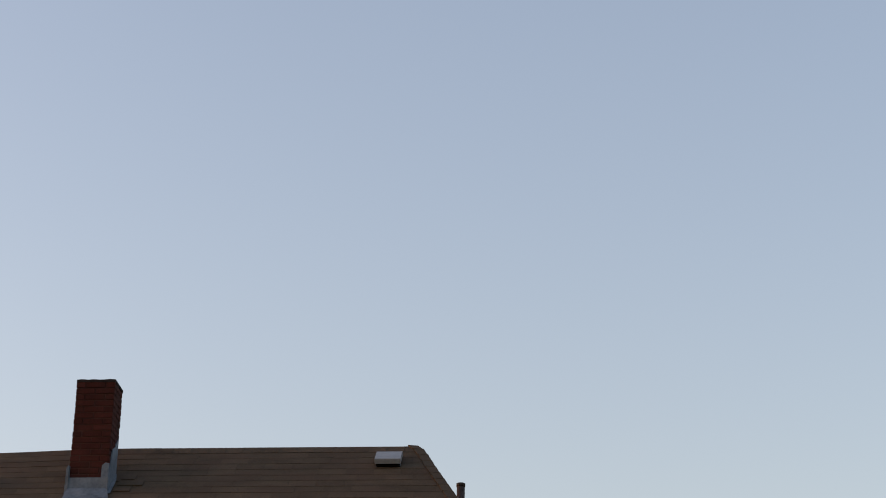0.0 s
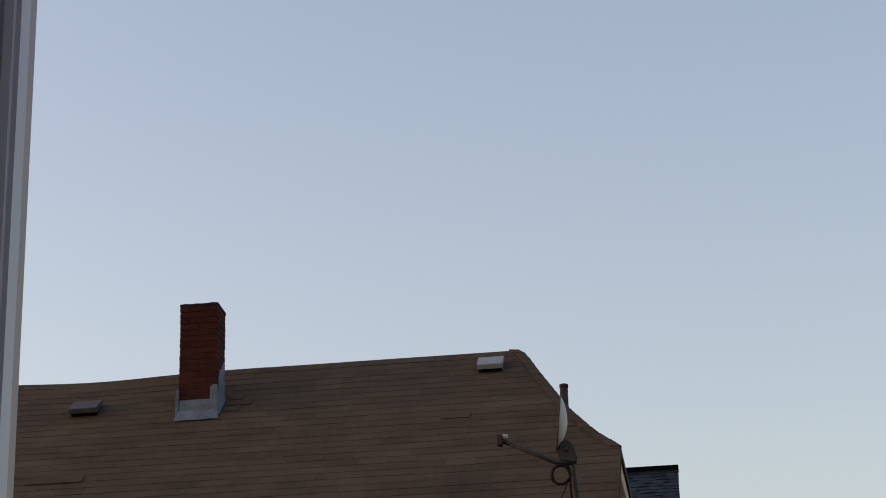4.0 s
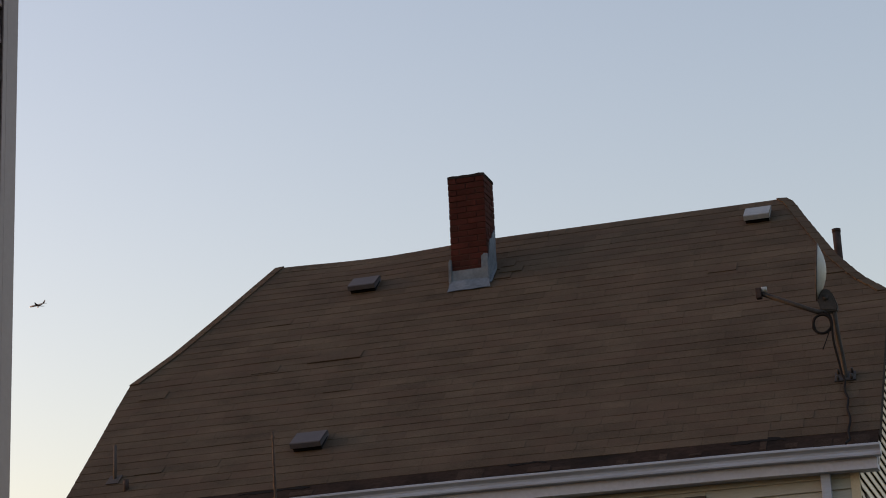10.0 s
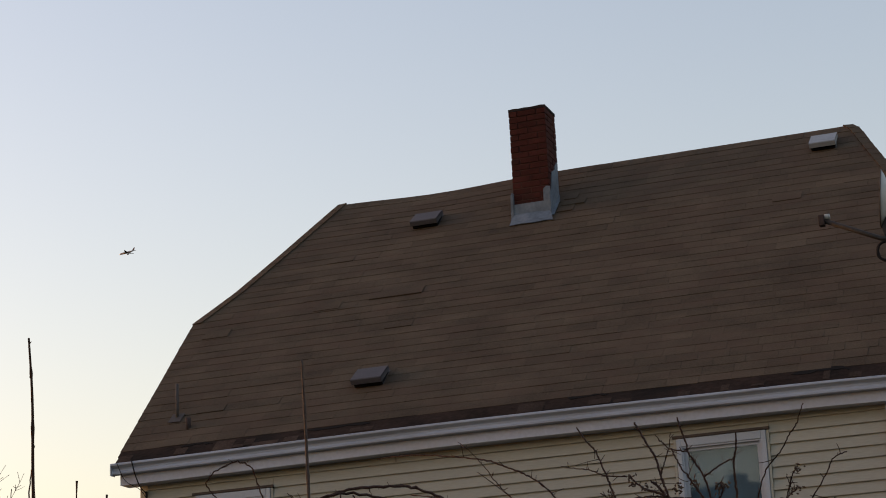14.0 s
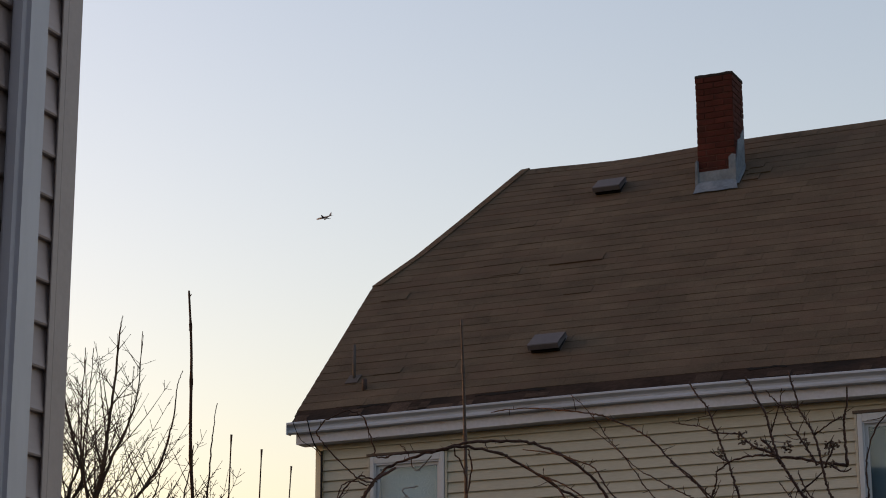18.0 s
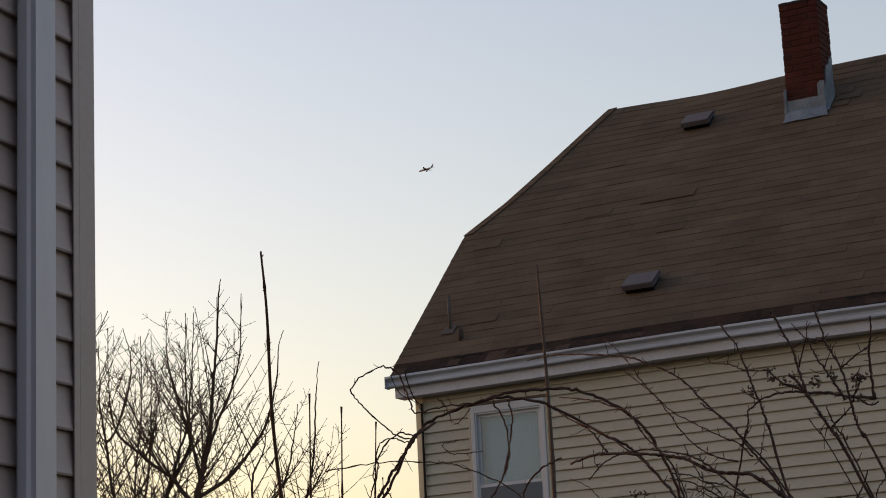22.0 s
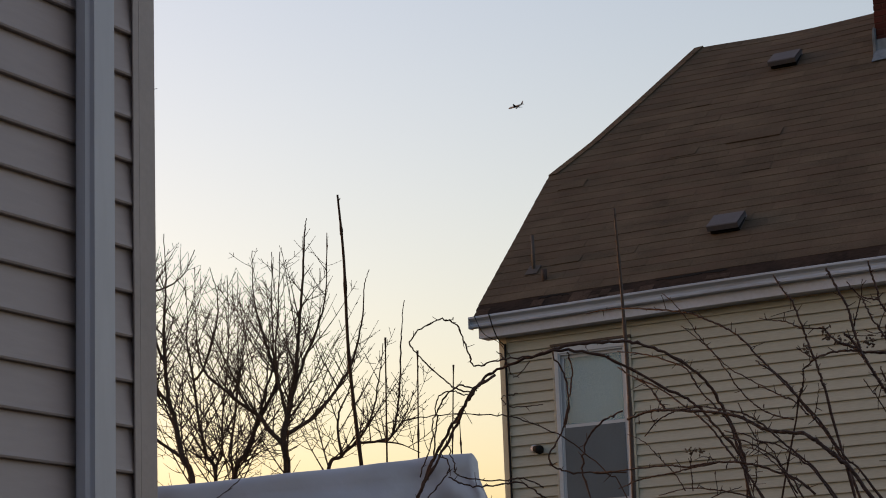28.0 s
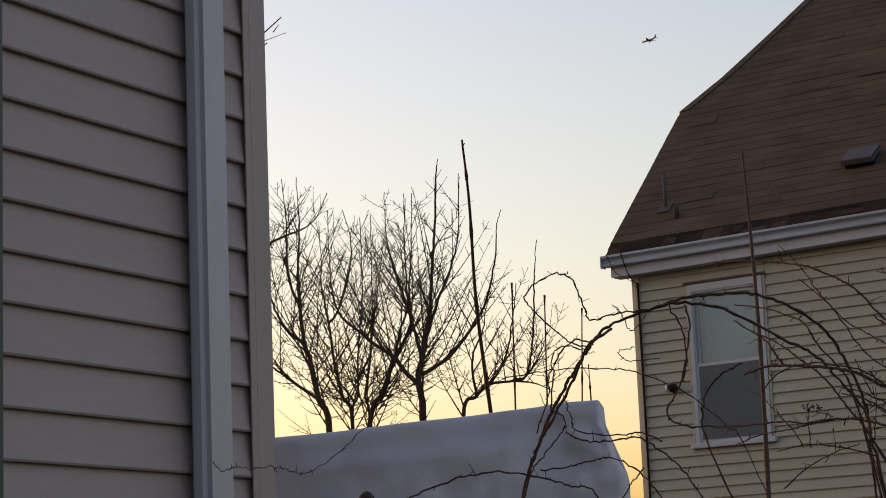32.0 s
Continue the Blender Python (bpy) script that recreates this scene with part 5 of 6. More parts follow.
cane(bush, 0.0016, [(0.408, -14.463, 2.358), (0.489, -14.524, 2.349), (0.589, -14.599, 2.327), (0.657, -14.650, 2.309)], 0.18, 0.6, 1.1)
cane(bush, 0.0020, [(0.481, -14.606, 2.035), (0.560, -14.665, 2.027), (0.626, -14.715, 2.023), (0.707, -14.775, 2.016), (0.759, -14.814, 2.006), (0.826, -14.864, 2.003), (0.889, -14.912, 1.996), (0.942, -14.952, 1.983), (0.993, -14.990, 1.965), (1.035, -15.021, 1.949), (1.075, -15.051, 1.921)], 0.18, 0.6, 1.1)
cane(bush, 0.0015, [(0.558, -14.664, 1.996), (0.634, -14.721, 2.003), (0.706, -14.775, 2.001), (0.776, -14.827, 2.002), (0.842, -14.876, 2.001)], 0.18, 0.6, 1.1)
cane(bush, 0.0018, [(0.892, -14.952, 2.033), (0.945, -14.991, 2.016), (1.002, -15.034, 1.987), (1.042, -15.064, 1.948), (1.068, -15.083, 1.915), (1.190, -15.175, 1.707), (1.220, -15.145, 0.000)], 0.18, 0.6, 1.1)
cane(bush, 0.0014, [(0.632, -14.657, 1.978), (0.722, -14.724, 1.979), (0.815, -14.794, 1.963), (0.901, -14.858, 1.939)], 0.18, 0.6, 1.1)
cane(bush, 0.0012, [(0.887, -14.885, 1.958), (0.814, -14.830, 1.951), (0.737, -14.773, 1.933), (0.674, -14.725, 1.908)], 0.18, 0.6, 1.1)
cane(bush, 0.0024, [(0.970, -14.891, 2.294), (0.989, -14.908, 2.267), (1.012, -14.927, 2.240), (1.027, -14.940, 2.210), (1.038, -14.949, 2.185), (1.046, -14.957, 2.161), (1.058, -14.967, 2.138), (1.066, -14.973, 2.116), (1.074, -14.981, 2.093), (1.083, -14.988, 2.069), (1.158, -15.053, 1.809), (1.177, -15.069, 1.169), (1.187, -15.069, 0.000)], 0.18, 0.6, 1.1)
cane(bush, 0.0028, [(1.120, -15.050, 2.260), (1.131, -15.059, 2.240), (1.145, -15.071, 2.214), (1.158, -15.083, 2.194), (1.165, -15.088, 2.171), (1.172, -15.094, 2.148), (1.180, -15.101, 2.125), (1.190, -15.110, 2.106), (1.202, -15.120, 2.089), (1.215, -15.131, 2.070), (1.227, -15.142, 2.054), (1.240, -15.152, 2.038), (1.250, -15.161, 2.022), (1.394, -15.285, 1.762), (1.431, -15.316, 1.122), (1.441, -15.316, 0.000)], 0.18, 0.6, 1.1)
cane(bush, 0.0023, [(1.213, -15.129, 2.246), (1.220, -15.136, 2.222), (1.229, -15.143, 2.195), (1.231, -15.145, 2.184), (1.243, -15.156, 2.164), (1.253, -15.164, 2.149), (1.260, -15.170, 2.136), (1.266, -15.175, 2.118), (1.271, -15.179, 2.098), (1.277, -15.184, 2.069), (1.284, -15.191, 2.046), (1.294, -15.199, 2.028), (1.309, -15.212, 2.007), (1.443, -15.326, 1.747), (1.476, -15.355, 1.107), (1.486, -15.355, 0.000)], 0.18, 0.6, 1.1)
cane(bush, 0.0017, [(1.198, -15.127, 2.196), (1.206, -15.134, 2.181), (1.218, -15.144, 2.157), (1.231, -15.155, 2.140), (1.244, -15.166, 2.121), (1.257, -15.177, 2.102), (1.267, -15.186, 2.087)], 0.18, 0.6, 1.1)
cane(bush, 0.0022, [(1.337, -15.256, 2.190), (1.333, -15.252, 2.159), (1.327, -15.247, 2.140), (1.328, -15.248, 2.112), (1.329, -15.249, 2.074)], 0.18, 0.6, 1.1)
cane(bush, 0.0013, [(1.320, -15.221, 2.151), (1.303, -15.206, 2.149), (1.281, -15.187, 2.143), (1.260, -15.170, 2.136)], 0.18, 0.6, 1.1)
cane(bush, 0.0014, [(1.163, -15.087, 2.228), (1.181, -15.102, 2.208), (1.194, -15.113, 2.197), (1.212, -15.129, 2.190), (1.231, -15.145, 2.184)], 0.18, 0.6, 1.1)
cane(bush, 0.0012, [(1.194, -15.104, 2.226), (1.187, -15.097, 2.202), (1.175, -15.087, 2.179), (1.164, -15.077, 2.158)], 0.18, 0.6, 1.1)
cane(bush, 0.0022, [(1.094, -15.017, 2.177), (1.109, -15.030, 2.161), (1.129, -15.047, 2.145), (1.150, -15.066, 2.136), (1.173, -15.085, 2.124)], 0.18, 0.6, 1.1)
cane(bush, 0.0026, [(1.142, -15.059, 2.157), (1.157, -15.071, 2.144), (1.170, -15.083, 2.128), (1.186, -15.096, 2.108)], 0.18, 0.6, 1.1)
cane(bush, 0.0022, [(1.054, -14.978, 2.129), (1.067, -14.990, 2.134), (1.105, -15.022, 2.135), (1.148, -15.058, 2.129), (1.179, -15.085, 2.120), (1.217, -15.118, 2.111), (1.261, -15.155, 2.096), (1.318, -15.204, 2.080)], 0.18, 0.6, 1.1)
cane(bush, 0.0013, [(1.021, -14.945, 2.163), (1.036, -14.958, 2.152), (1.065, -14.983, 2.135)], 0.18, 0.6, 1.1)
cane(bush, 0.0012, [(0.924, -14.852, 2.233), (0.965, -14.887, 2.220), (0.992, -14.911, 2.212), (1.031, -14.944, 2.193), (1.083, -14.988, 2.180)], 0.18, 0.6, 1.1)
cane(bush, 0.0019, [(1.052, -14.971, 2.130), (1.034, -14.957, 2.124), (1.034, -14.956, 2.110), (1.025, -14.948, 2.091), (1.016, -14.940, 2.073), (0.912, -14.852, 1.813), (0.887, -14.830, 1.173), (0.897, -14.830, 0.000)], 0.18, 0.6, 1.1)
cane(bush, 0.0015, [(1.473, -15.402, 2.193), (1.457, -15.388, 2.165), (1.445, -15.378, 2.154), (1.423, -15.359, 2.130), (1.396, -15.337, 2.109), (1.378, -15.321, 2.075), (1.374, -15.318, 2.052), (1.376, -15.319, 2.016), (1.377, -15.320, 1.992), (1.387, -15.328, 1.732), (1.389, -15.330, 1.092), (1.399, -15.330, 0.000)], 0.18, 0.6, 1.1)
cane(bush, 0.0014, [(1.450, -15.372, 2.105), (1.439, -15.364, 2.090), (1.431, -15.356, 2.070), (1.419, -15.346, 2.049), (1.409, -15.338, 2.027)], 0.18, 0.6, 1.1)
cane(bush, 0.0010, [(1.429, -15.355, 2.096), (1.433, -15.358, 2.084), (1.435, -15.360, 2.075)], 0.18, 0.6, 1.1)
cane(bush, 0.0009, [(1.445, -15.368, 2.069), (1.437, -15.361, 2.067), (1.428, -15.354, 2.061)], 0.18, 0.6, 1.1)
cane(bush, 0.0014, [(1.542, -15.472, 2.101), (1.519, -15.451, 2.098), (1.503, -15.438, 2.077), (1.487, -15.424, 2.060), (1.473, -15.413, 2.043), (1.460, -15.402, 2.027), (1.442, -15.386, 2.007), (1.432, -15.378, 1.983), (1.298, -15.263, 1.723), (1.265, -15.234, 1.083), (1.275, -15.234, 0.000)], 0.18, 0.6, 1.1)
cane(bush, 0.0014, [(1.184, -15.105, 2.077), (1.203, -15.121, 2.052), (1.225, -15.140, 2.023), (1.380, -15.273, 1.763), (1.419, -15.306, 1.123), (1.429, -15.306, 0.000)], 0.18, 0.6, 1.1)
cane(bush, 0.0015, [(1.276, -15.184, 2.077), (1.257, -15.167, 2.068), (1.230, -15.144, 2.056)], 0.18, 0.6, 1.1)
cane(bush, 0.0017, [(1.227, -15.152, 2.085), (1.237, -15.161, 2.062), (1.253, -15.174, 2.038), (1.267, -15.185, 2.015), (1.394, -15.295, 1.755), (1.426, -15.322, 1.115), (1.436, -15.322, 0.000)], 0.18, 0.6, 1.1)
cane(bush, 0.0016, [(1.284, -15.201, 2.108), (1.294, -15.209, 2.117), (1.298, -15.212, 2.103), (1.288, -15.204, 2.090), (1.282, -15.199, 2.079)], 0.18, 0.6, 1.1)
cane(bush, 0.0016, [(1.333, -15.242, 2.068), (1.317, -15.229, 2.067), (1.296, -15.211, 2.080), (1.283, -15.200, 2.087)], 0.18, 0.6, 1.1)
cane(bush, 0.0024, [(0.657, -14.650, 2.309), (0.705, -14.686, 2.295), (0.742, -14.714, 2.283), (0.783, -14.744, 2.263), (0.829, -14.780, 2.240), (0.874, -14.813, 2.210), (0.915, -14.844, 2.171), (0.949, -14.870, 2.141), (0.979, -14.892, 2.116), (1.008, -14.913, 2.084), (1.038, -14.936, 2.050), (1.069, -14.959, 2.017), (1.091, -14.976, 1.985), (1.113, -14.992, 1.947), (1.213, -15.067, 1.717), (1.233, -15.047, 0.858), (1.243, -15.037, 0.000)], 0.18, 0.6, 1.1)
cane(bush, 0.0013, [(0.643, -14.615, 2.346), (0.676, -14.640, 2.320), (0.712, -14.666, 2.282), (0.753, -14.698, 2.235), (0.787, -14.723, 2.202), (0.833, -14.757, 2.146), (0.868, -14.784, 2.111), (0.904, -14.811, 2.087), (0.940, -14.837, 2.071), (0.976, -14.864, 2.061)], 0.18, 0.6, 1.1)
cane(bush, 0.0013, [(0.693, -14.652, 2.276), (0.729, -14.679, 2.249), (0.768, -14.709, 2.219), (0.821, -14.748, 2.174), (0.858, -14.776, 2.153), (0.909, -14.814, 2.125), (0.952, -14.846, 2.102), (0.980, -14.867, 2.090), (1.012, -14.891, 2.062)], 0.18, 0.6, 1.1)
cane(bush, 0.0021, [(0.944, -14.928, 2.152), (0.985, -14.959, 2.125), (1.017, -14.983, 2.095), (1.054, -15.011, 2.062), (1.090, -15.038, 2.025), (1.113, -15.054, 1.995), (1.141, -15.076, 1.963), (1.175, -15.101, 1.933), (1.318, -15.209, 1.755), (1.338, -15.189, 0.878), (1.348, -15.179, 0.000)], 0.18, 0.6, 1.1)
cane(bush, 0.0036, [(0.598, -14.693, 2.114), (0.662, -14.741, 2.116), (0.709, -14.777, 2.110), (0.788, -14.836, 2.096), (0.851, -14.883, 2.082), (0.896, -14.917, 2.070), (0.925, -14.938, 2.058), (0.966, -14.970, 2.037), (1.008, -15.001, 2.025), (1.062, -15.041, 2.013), (1.099, -15.069, 1.990), (1.135, -15.096, 1.963), (1.169, -15.121, 1.932), (1.312, -15.229, 1.755), (1.332, -15.209, 0.878), (1.342, -15.199, 0.000)], 0.18, 0.6, 1.1)
cane(bush, 0.0018, [(0.666, -14.769, 2.071), (0.703, -14.798, 2.089), (0.739, -14.824, 2.097), (0.764, -14.843, 2.098), (0.829, -14.892, 2.093), (0.875, -14.926, 2.081), (0.934, -14.970, 2.064), (0.975, -15.001, 2.042), (1.020, -15.035, 2.007), (1.070, -15.073, 1.971), (1.106, -15.100, 1.940), (1.251, -15.208, 1.765), (1.271, -15.188, 0.883), (1.281, -15.178, 0.000)], 0.18, 0.6, 1.1)
cane(bush, 0.0014, [(0.933, -14.982, 2.079), (0.947, -14.993, 2.051), (0.972, -15.012, 2.016), (0.999, -15.031, 2.000), (1.034, -15.058, 1.951), (1.151, -15.146, 1.737), (1.171, -15.126, 0.868), (1.181, -15.116, 0.000)], 0.18, 0.6, 1.1)
cane(bush, 0.0016, [(0.901, -14.971, 2.039), (0.952, -15.009, 2.026), (0.979, -15.029, 2.012), (1.020, -15.060, 2.000), (1.059, -15.089, 1.980), (1.083, -15.108, 1.963), (1.113, -15.130, 1.938), (1.258, -15.239, 1.764), (1.278, -15.219, 0.882), (1.288, -15.209, 0.000)], 0.18, 0.6, 1.1)
cane(bush, 0.0014, [(0.887, -14.910, 2.061), (0.892, -14.914, 2.041), (0.909, -14.927, 2.000), (0.920, -14.935, 1.971), (0.998, -14.993, 1.723), (1.018, -14.973, 0.862), (1.028, -14.963, 0.000)], 0.18, 0.6, 1.1)
cane(bush, 0.0009, [(0.937, -14.923, 2.042), (0.934, -14.920, 2.007), (0.926, -14.914, 1.972), (0.916, -14.907, 1.944)], 0.18, 0.6, 1.1)
cane(bush, 0.0013, [(0.881, -14.856, 2.025), (0.918, -14.883, 2.014), (0.952, -14.909, 1.992), (0.984, -14.933, 1.964), (1.008, -14.951, 1.932)], 0.18, 0.6, 1.1)
cane(bush, 0.0015, [(1.322, -15.287, 1.968), (1.308, -15.276, 1.946), (1.291, -15.263, 1.929), (1.280, -15.255, 1.912), (1.171, -15.173, 1.690), (1.191, -15.153, 0.845), (1.201, -15.143, 0.000)], 0.18, 0.6, 1.1)
cane(bush, 0.0012, [(1.360, -15.328, 1.954), (1.340, -15.312, 1.936), (1.338, -15.311, 1.921), (1.332, -15.307, 1.903), (1.271, -15.261, 1.647), (1.291, -15.241, 0.823), (1.301, -15.231, 0.000)], 0.18, 0.6, 1.1)
cane(bush, 0.0008, [(1.089, -15.037, 2.089), (1.082, -15.031, 2.063), (1.072, -15.024, 2.038)], 0.18, 0.6, 1.1)
cane(bush, 0.0008, [(1.060, -15.015, 2.102), (1.046, -15.005, 2.079), (1.026, -14.990, 2.060)], 0.18, 0.6, 1.1)
cane(bush, 0.0011, [(0.556, -14.612, 2.099), (0.609, -14.652, 2.074), (0.650, -14.683, 2.041), (0.690, -14.713, 2.010), (0.720, -14.735, 1.974)], 0.18, 0.6, 1.1)
cane(bush, 0.0009, [(0.631, -14.668, 2.138), (0.633, -14.670, 2.117), (0.644, -14.678, 2.099)], 0.18, 0.6, 1.1)
cane(bush, 0.0009, [(0.781, -14.831, 2.030), (0.774, -14.826, 2.017), (0.774, -14.826, 1.994), (0.775, -14.826, 1.963)], 0.18, 0.6, 1.1)
cane(bush, 0.0008, [(0.785, -14.834, 2.014), (0.810, -14.852, 2.016), (0.841, -14.875, 2.006)], 0.18, 0.6, 1.1)
cane(vine, 0.0016, [(0.104, -14.493, 2.067), (0.138, -14.470, 2.048), (0.181, -14.444, 2.047), (0.224, -14.420, 2.050), (0.259, -14.398, 2.023), (0.287, -14.380, 1.994), (0.308, -14.365, 1.957), (0.324, -14.354, 1.925)], 0.12)
cane(vine, 0.0015, [(0.083, -14.560, 1.991), (0.125, -14.535, 1.996), (0.162, -14.513, 2.005), (0.204, -14.489, 2.009), (0.244, -14.463, 1.983), (0.271, -14.445, 1.943), (0.298, -14.427, 1.900)], 0.12)
cane(vine, 0.0013, [(0.223, -14.531, 1.903), (0.243, -14.521, 1.932), (0.263, -14.512, 1.962), (0.280, -14.504, 1.985)], 0.12)
cane(vine, 0.0013, [(0.167, -14.645, 2.094), (0.186, -14.631, 2.079), (0.180, -14.631, 2.053), (0.154, -14.644, 2.020), (0.122, -14.660, 1.974), (0.109, -14.664, 1.920)], 0.12)
cane(vine, 0.0014, [(0.123, -14.440, 2.231), (0.097, -14.458, 2.241), (0.074, -14.470, 2.232), (0.060, -14.472, 2.181), (0.052, -14.471, 2.138), (0.028, -14.478, 2.075)], 0.12)
cane(vine, 0.0010, [(0.236, -14.385, 2.292), (0.208, -14.396, 2.265), (0.195, -14.410, 2.302), (0.183, -14.419, 2.316)], 0.12)
cane(vine, 0.0009, [(0.252, -14.363, 2.209), (0.207, -14.387, 2.204), (0.189, -14.399, 2.211), (0.182, -14.405, 2.225), (0.210, -14.390, 2.232)], 0.12)


def seed_head(x, y, z, seed):
    """A small dry cluster left over from autumn."""
    rng = random.Random(seed)
    v, f = [], []
    for _ in range(11):
        p = Vector((x + rng.gauss(0, 0.004), y + rng.gauss(0, 0.004), z + rng.gauss(0, 0.004)))
        d = Vector((rng.gauss(0, 1), rng.gauss(0, 1), rng.gauss(0, 1))).normalized() * 0.003
        tube_into(v, f, [p - d, p, p + d], [0.0004, 0.0017, 0.0004], 5)
    raw("seed_head", v, f, BUD, bush, "dry brown seed cluster", "stuff")


for k, place in enumerate([(0.776, -14.827, 2.030), (0.799, -14.844, 2.026), (1.099, -15.021, 2.174), (1.133, -15.051, 2.147), (1.047, -14.967, 2.152), (1.201, -15.119, 2.126), (1.289, -15.194, 2.107), (1.305, -15.209, 2.111), (1.294, -15.209, 2.113), (1.209, -15.126, 2.132), (1.451, -15.374, 2.103), (1.443, -15.366, 2.069), (1.238, -15.151, 2.130), (1.100, -15.022, 2.160), (1.296, -15.211, 2.084)]):
    seed_head(*place, k)


# ---- airliner ----
plane = thing("airliner", "white twin-engined airliner descending with its wheels up", "airplane")
eye = Vector((2.3, -18.0, 1.6))
way = Vector((-0.4606, 0.8448, 0.2723)).normalized()
flat = Vector((way.x, way.y, 0)).normalized()
left = Vector((-flat.y, flat.x, 0))
ahead = (left * 0.80 + flat * 0.58 + Vector((0, 0, -0.03))).normalized()
wing = Vector((0, 0, 1)).cross(ahead).normalized()
upv = ahead.cross(wing)
plane.matrix_basis = Matrix(((ahead.x, wing.x, upv.x, 0), (ahead.y, wing.y, upv.y, 0), (ahead.z, wing.z, upv.z, 0), (0, 0, 0, 1)))
plane.location = eye + way * 4400
hull = [(-19, 0, 1.3, 0.3), (-15, 0, 0.9, 1.1), (-8, 0, 0.1, 2.0), (10, 0, 0, 2.0), (15, 0, -0.1, 1.8), (18, 0, -0.4, 1.0), (19, 0, -0.5, 0.2)]
rod("fuselage", [h[:3] for h in hull], [h[3] for h in hull], PLANE_PAINT, plane, sides=14)
for sgn in (1, -1):
    bm = bmesh.new()
    hexa(bm, [(4, sgn * 1.8, -1.3), (-3.5, sgn * 1.8, -1.2), (-6.2, sgn * 17, 0.6), (-4.6, sgn * 17, 0.6), (4, sgn * 1.8, -0.5), (-3.5, sgn * 1.8, -0.7), (-6.2, sgn * 17, 0.75), (-4.6, sgn * 17, 0.8)])
    part("wing", bm, PLANE_DARK, plane)
    bm = bmesh.new()
    hexa(bm, [(-14.5, sgn * 0.6, 1.2), (-18, sgn * 0.6, 1.2), (-19.2, sgn * 6, 1.7), (-17.8, sgn * 6, 1.7), (-14.5, sgn * 0.6, 1.6), (-18, sgn * 0.6, 1.5), (-19.2, sgn * 6, 1.85), (-17.8, sgn * 6, 1.85)])
    part("tailplane", bm, PLANE_DARK, plane)
    rod("engine", [(4.2, sgn * 5.7, -2.2), (2, sgn * 5.7, -2.2), (-0.5, sgn * 5.7, -2.0)], [1.0, 1.15, 0.6], PLANE_PAINT, plane, sides=12)
bm = bmesh.new()
hexa(bm, [(-12.5, -0.2, 1.6), (-18, -0.2, 1.6), (-18, 0.2, 1.6), (-12.5, 0.2, 1.6), (-17.6, -0.1, 7.6), (-20, -0.1, 7.6), (-20, 0.1, 7.6), (-17.6, 0.1, 7.6)])
part("tail_fin", bm, PLANE_DARK, plane, "dark tail fin")

# ---- roof shingles of the yellow house, course by course ----
TAB, EXPO, SLOT = 0.31, 0.150, 0.0009
rnd = random.Random(17)
tab_mesh = []
for butt in (0.0064, 0.0070, 0.0078):
    vv, ff = [], []
    tab_into(vv, ff, SLOT, TAB - SLOT, 0.0, EXPO + 0.015, lambda x, s, lift: Vector((x, s, lift)), butt, 0.003)
    me = bpy.data.meshes.new("shingle")
    me.from_pydata(vv, [], ff)
    me.materials.append(SHINGLE)
    tab_mesh.append(me)
verts, faces = [], []
single = 0
s = 0.272
while s < S_TOP - 0.02:
    s1 = min(s + EXPO + 0.015, S_TOP + 0.01)
    lo_l, hi_l, lo_r, hi_r = left_edge(s), left_edge(s1), right_edge(s), right_edge(s1)
    x = min(lo_l, hi_l) - rnd.uniform(0, TAB)
    k = rnd.randrange(3)
    strip, skew, lift = 0.0, 0.0, 0.001
    while x < max(lo_r, hi_r):
        if k % 3 == 0:
            # a new strip of three tabs, laid by eye
            strip, skew = rnd.gauss(0, 0.0030), rnd.gauss(0, 0.0010)
            lift = rnd.choice((0.0, 0.0004, 0.0008, 0.0012, 0.0020))
        a, b = max(x, lo_l), min(x + TAB, lo_r)
        c, d = max(x, hi_l), min(x + TAB, hi_r)
        sj = s + strip + skew * (k % 3) + rnd.gauss(0, 0.0012)
        inside = x > max(lo_l, hi_l) and x + TAB < min(lo_r, hi_r)
        if inside and x > -3.3 and 0.3 < s < 5.2 and single < 300 and s1 < S_TOP:
            ob = new("shingle", tab_mesh[rnd.randrange(3)])
            ob.parent = roof
            ob.matrix_basis = slope_frame(x, sj, lift)
            single += 1
        elif b > a or d > c:
            a, b = min(a, lo_r), max(b, lo_l)
            c, d = min(c, hi_r), max(d, hi_l)
            butt = rnd.choice((0.0060, 0.0068, 0.0076, 0.0084)) + lift + (0.008 if rnd.random() < 0.010 else 0)
            tab_into(verts, faces, a + SLOT, b - SLOT, sj, s1, roof_at, butt, 0.003 + lift, c + SLOT, d - SLOT)
        x += TAB
        k += 1
    s += EXPO
# worn starter strip along the eave, a few lifted tabs, and the ridge and hip caps
sv, sf = [], []
x = -8.28
while x < -0.1:
    w = rnd.uniform(0.06, 0.30)
    if rnd.random() < (0.55 if x > -3.9 else 0.35) and not -1.75 < x < -1.15:
        tab_into(sv, sf, x, min(x + w, -0.05), 0.05 + rnd.uniform(-0.01, 0.05), 0.18 + rnd.uniform(-0.05, 0.07), roof_at, 0.009, 0.006)
    x += w * rnd.uniform(0.9, 1.3)
for x, s, n, butt in ((-6.33, 2.95, 2, 0.022), (-6.97, 2.85, 1, 0.016), (-8.22, 2.54, 1, 0.015), (-1.95, 3.95, 1, 0.015), (-4.47, 4.50, 0.6, 0.022), (-4.45, 4.65, 0.9, 0.022), (-4.44, 4.80, 0.5, 0.022)):
    tab_into(verts, faces, x, x + TAB * n, s, s + 0.165, roof_at, butt, 0.012)
raw("starter_shingles", sv, sf, ROT_TAB, roof, "decayed starter shingles along the eave", "stuff")
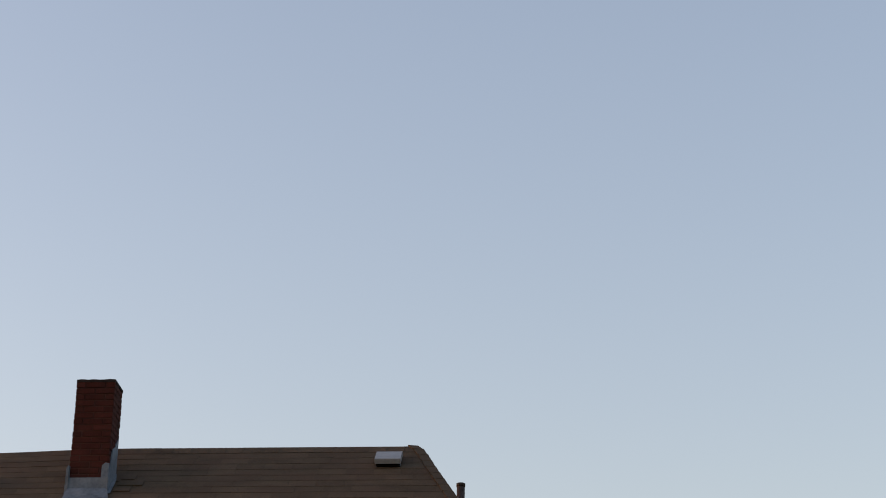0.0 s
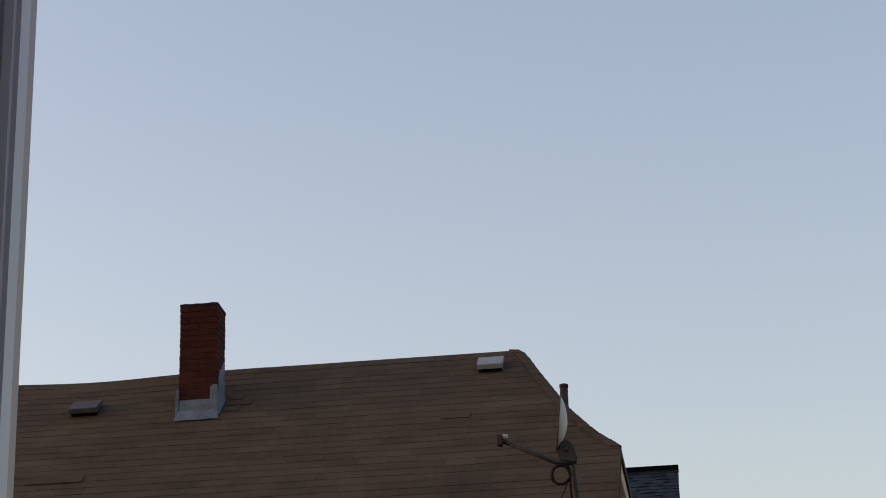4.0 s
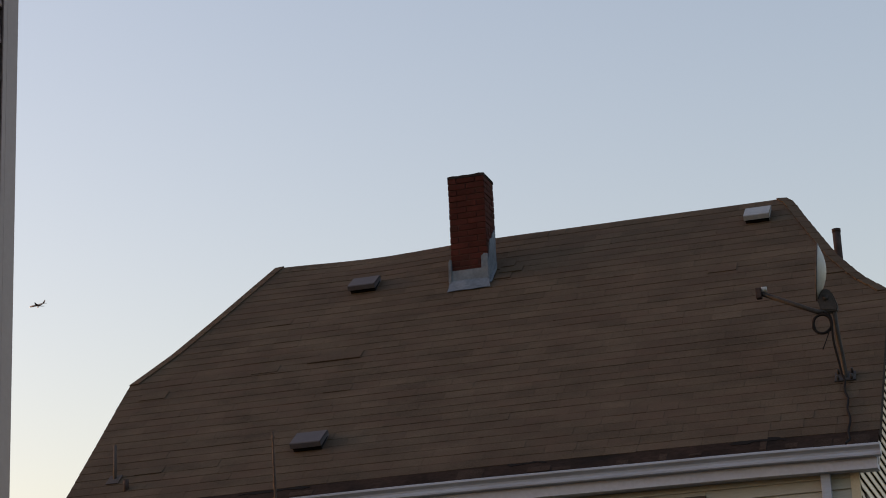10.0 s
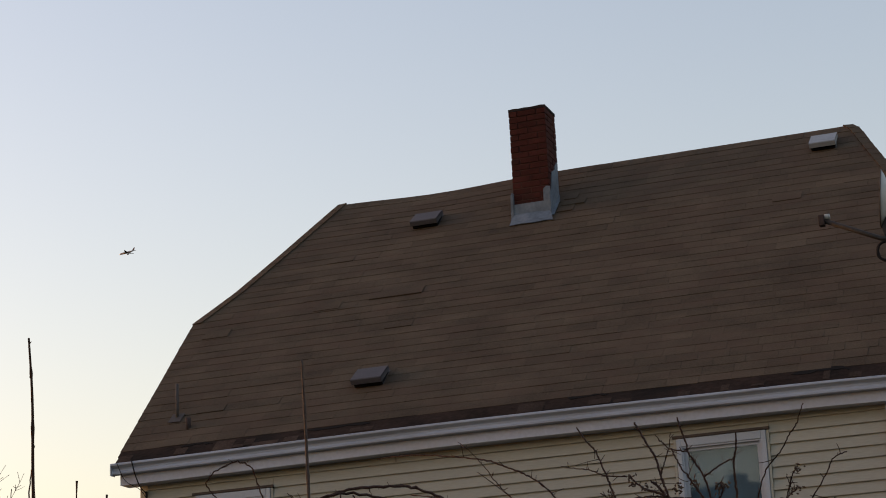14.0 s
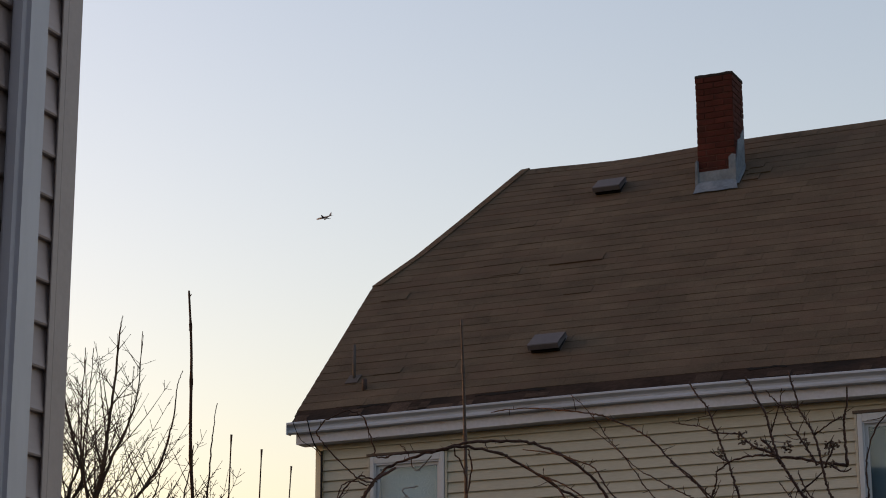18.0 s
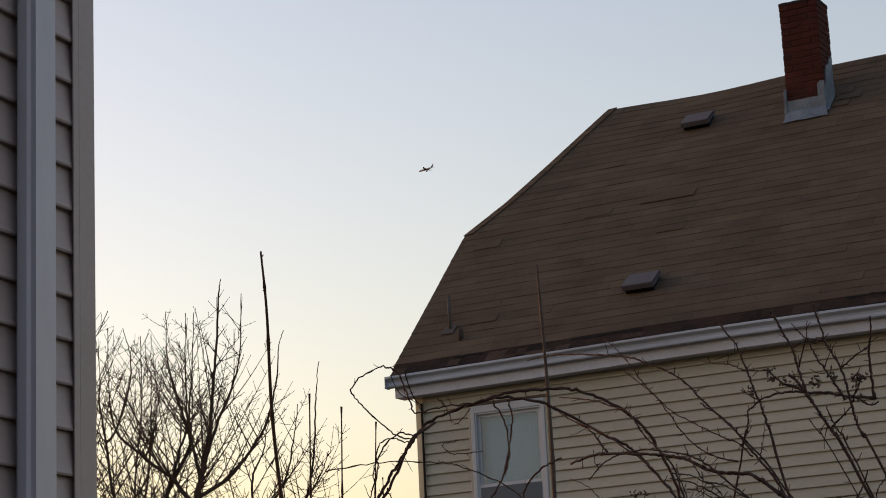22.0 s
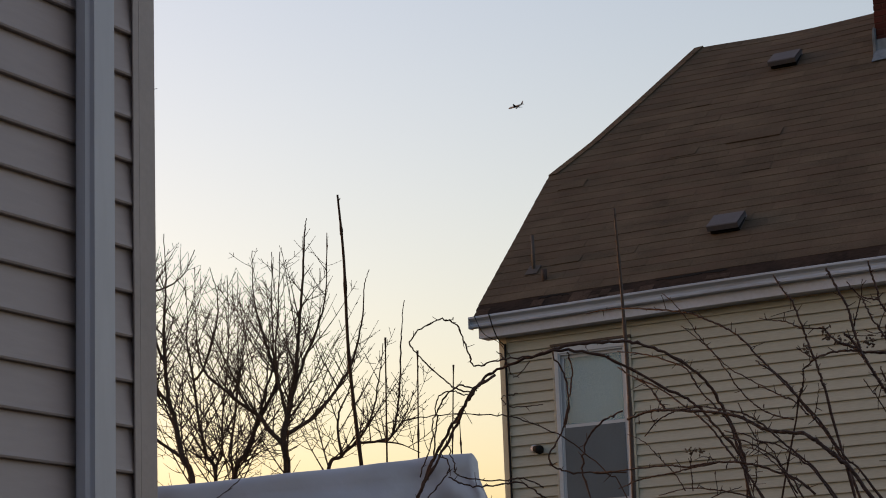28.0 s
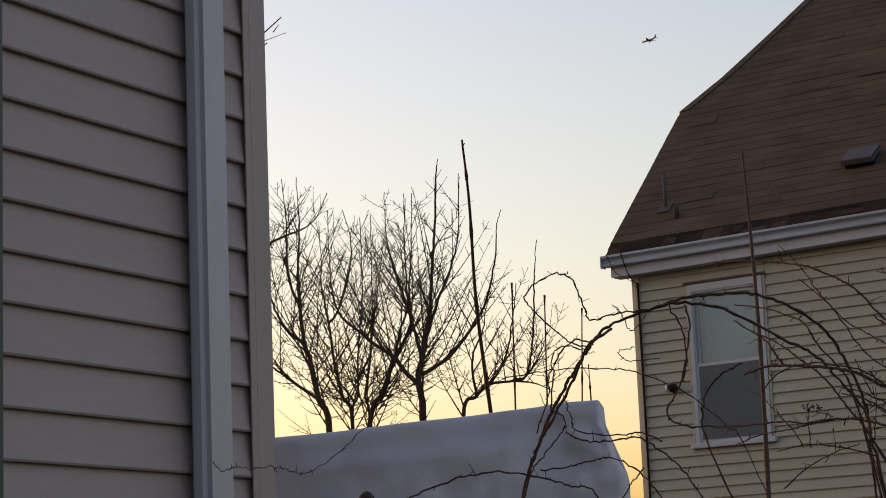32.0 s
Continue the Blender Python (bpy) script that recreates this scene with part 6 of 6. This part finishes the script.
raw("shingles", verts, faces, SHINGLES, roof, "weathered brown three-tab shingles", "stuff")
bm = bmesh.new()
for k in range(24):
    a, b = -8.29 + 8.25 * k / 24, -8.29 + 8.25 * (k + 1) / 24
    hexa(bm, [roof_at(x, s, h) for h in (-0.02, 0.004) for x, s in ((a, 0.03), (b, 0.03), (b, 0.29), (a, 0.29))])
bmesh.ops.remove_doubles(bm, verts=bm.verts, dist=0.0005)
part("eave_strip", bm, ROT, roof, "dark rotted eave strip")
for xa, xb, sa, sb in ((-1.41, -0.88, 0.205, 0.300), (-3.55, -3.15, 0.215, 0.285), (-6.30, -5.55, 0.195, 0.270), (-7.60, -7.25, 0.210, 0.275)):
    bm = bmesh.new()
    n = 9
    lows = [sa + rnd.uniform(0.0, 0.045) for _ in range(n + 1)]
    highs = [sb - rnd.uniform(0.0, 0.030) for _ in range(n + 1)]
    highs[0], highs[n] = lows[0] + 0.006, lows[n] + 0.006
    for i in range(n):
        a, b = xa + (xb - xa) * i / n, xa + (xb - xa) * (i + 1) / n
        hexa(bm, [roof_at(x, q, h) for h in (0.0045, 0.0085) for x, q in ((a, lows[i]), (b, lows[i + 1]), (b, highs[i + 1]), (a, highs[i]))])
    bmesh.ops.remove_doubles(bm, verts=bm.verts, dist=0.0005)
    part("rotted_patch", bm, DARK, roof, "blackened rotted patch at the eave")
sag = lambda x: -0.009 - 0.045 * math.exp(-((x + 6.2) / 0.9) ** 2)
x = -7.50
while x < -1.24:
    b = min(x + 0.21, -1.19)
    bm = bmesh.new()
    rings = []
    for at, up in ((x, 0.0), (b + 0.004, 0.006)):
        h = sag(at) + up
        rings.append([bm.verts.new((at, RIDGE_Y + dy, RIDGE_Z + dz + h)) for dy, dz in ((-0.115, -0.085), (-0.03, -0.010), (0, 0.010), (0.03, -0.010), (0.115, -0.085), (0, -0.04))])
    for i in range(6):
        j = (i + 1) % 6
        bm.faces.new((rings[0][i], rings[1][i], rings[1][j], rings[0][j]))
    bm.faces.new(rings[0])
    bm.faces.new(rings[1][::-1])
    part("ridge_cap", bm, SHINGLE, roof)
    x += 0.205
for edge, lo, inward in ((right_edge, 3.02, -1), (left_edge, 2.95, 1)):
    s = lo
    while s < 5.6:
        s2 = min(s + 0.16, 5.67)
        a0, a1 = edge(s), edge(s2)
        bm = bmesh.new()
        w = 0.11 * inward
        hexa(bm, [roof_at(a0 - w * 0.05, s, -0.02), roof_at(a0 + w, s, 0.0), roof_at(a1 + w, s2 + 0.02, 0.0), roof_at(a1 - w * 0.05, s2 + 0.02, -0.02),
                  roof_at(a0 - w * 0.05, s, 0.014), roof_at(a0 + w, s, 0.024), roof_at(a1 + w, s2 + 0.02, 0.020), roof_at(a1 - w * 0.05, s2 + 0.02, 0.010)])
        part("hip_cap", bm, SHINGLE, roof)
        s = s2
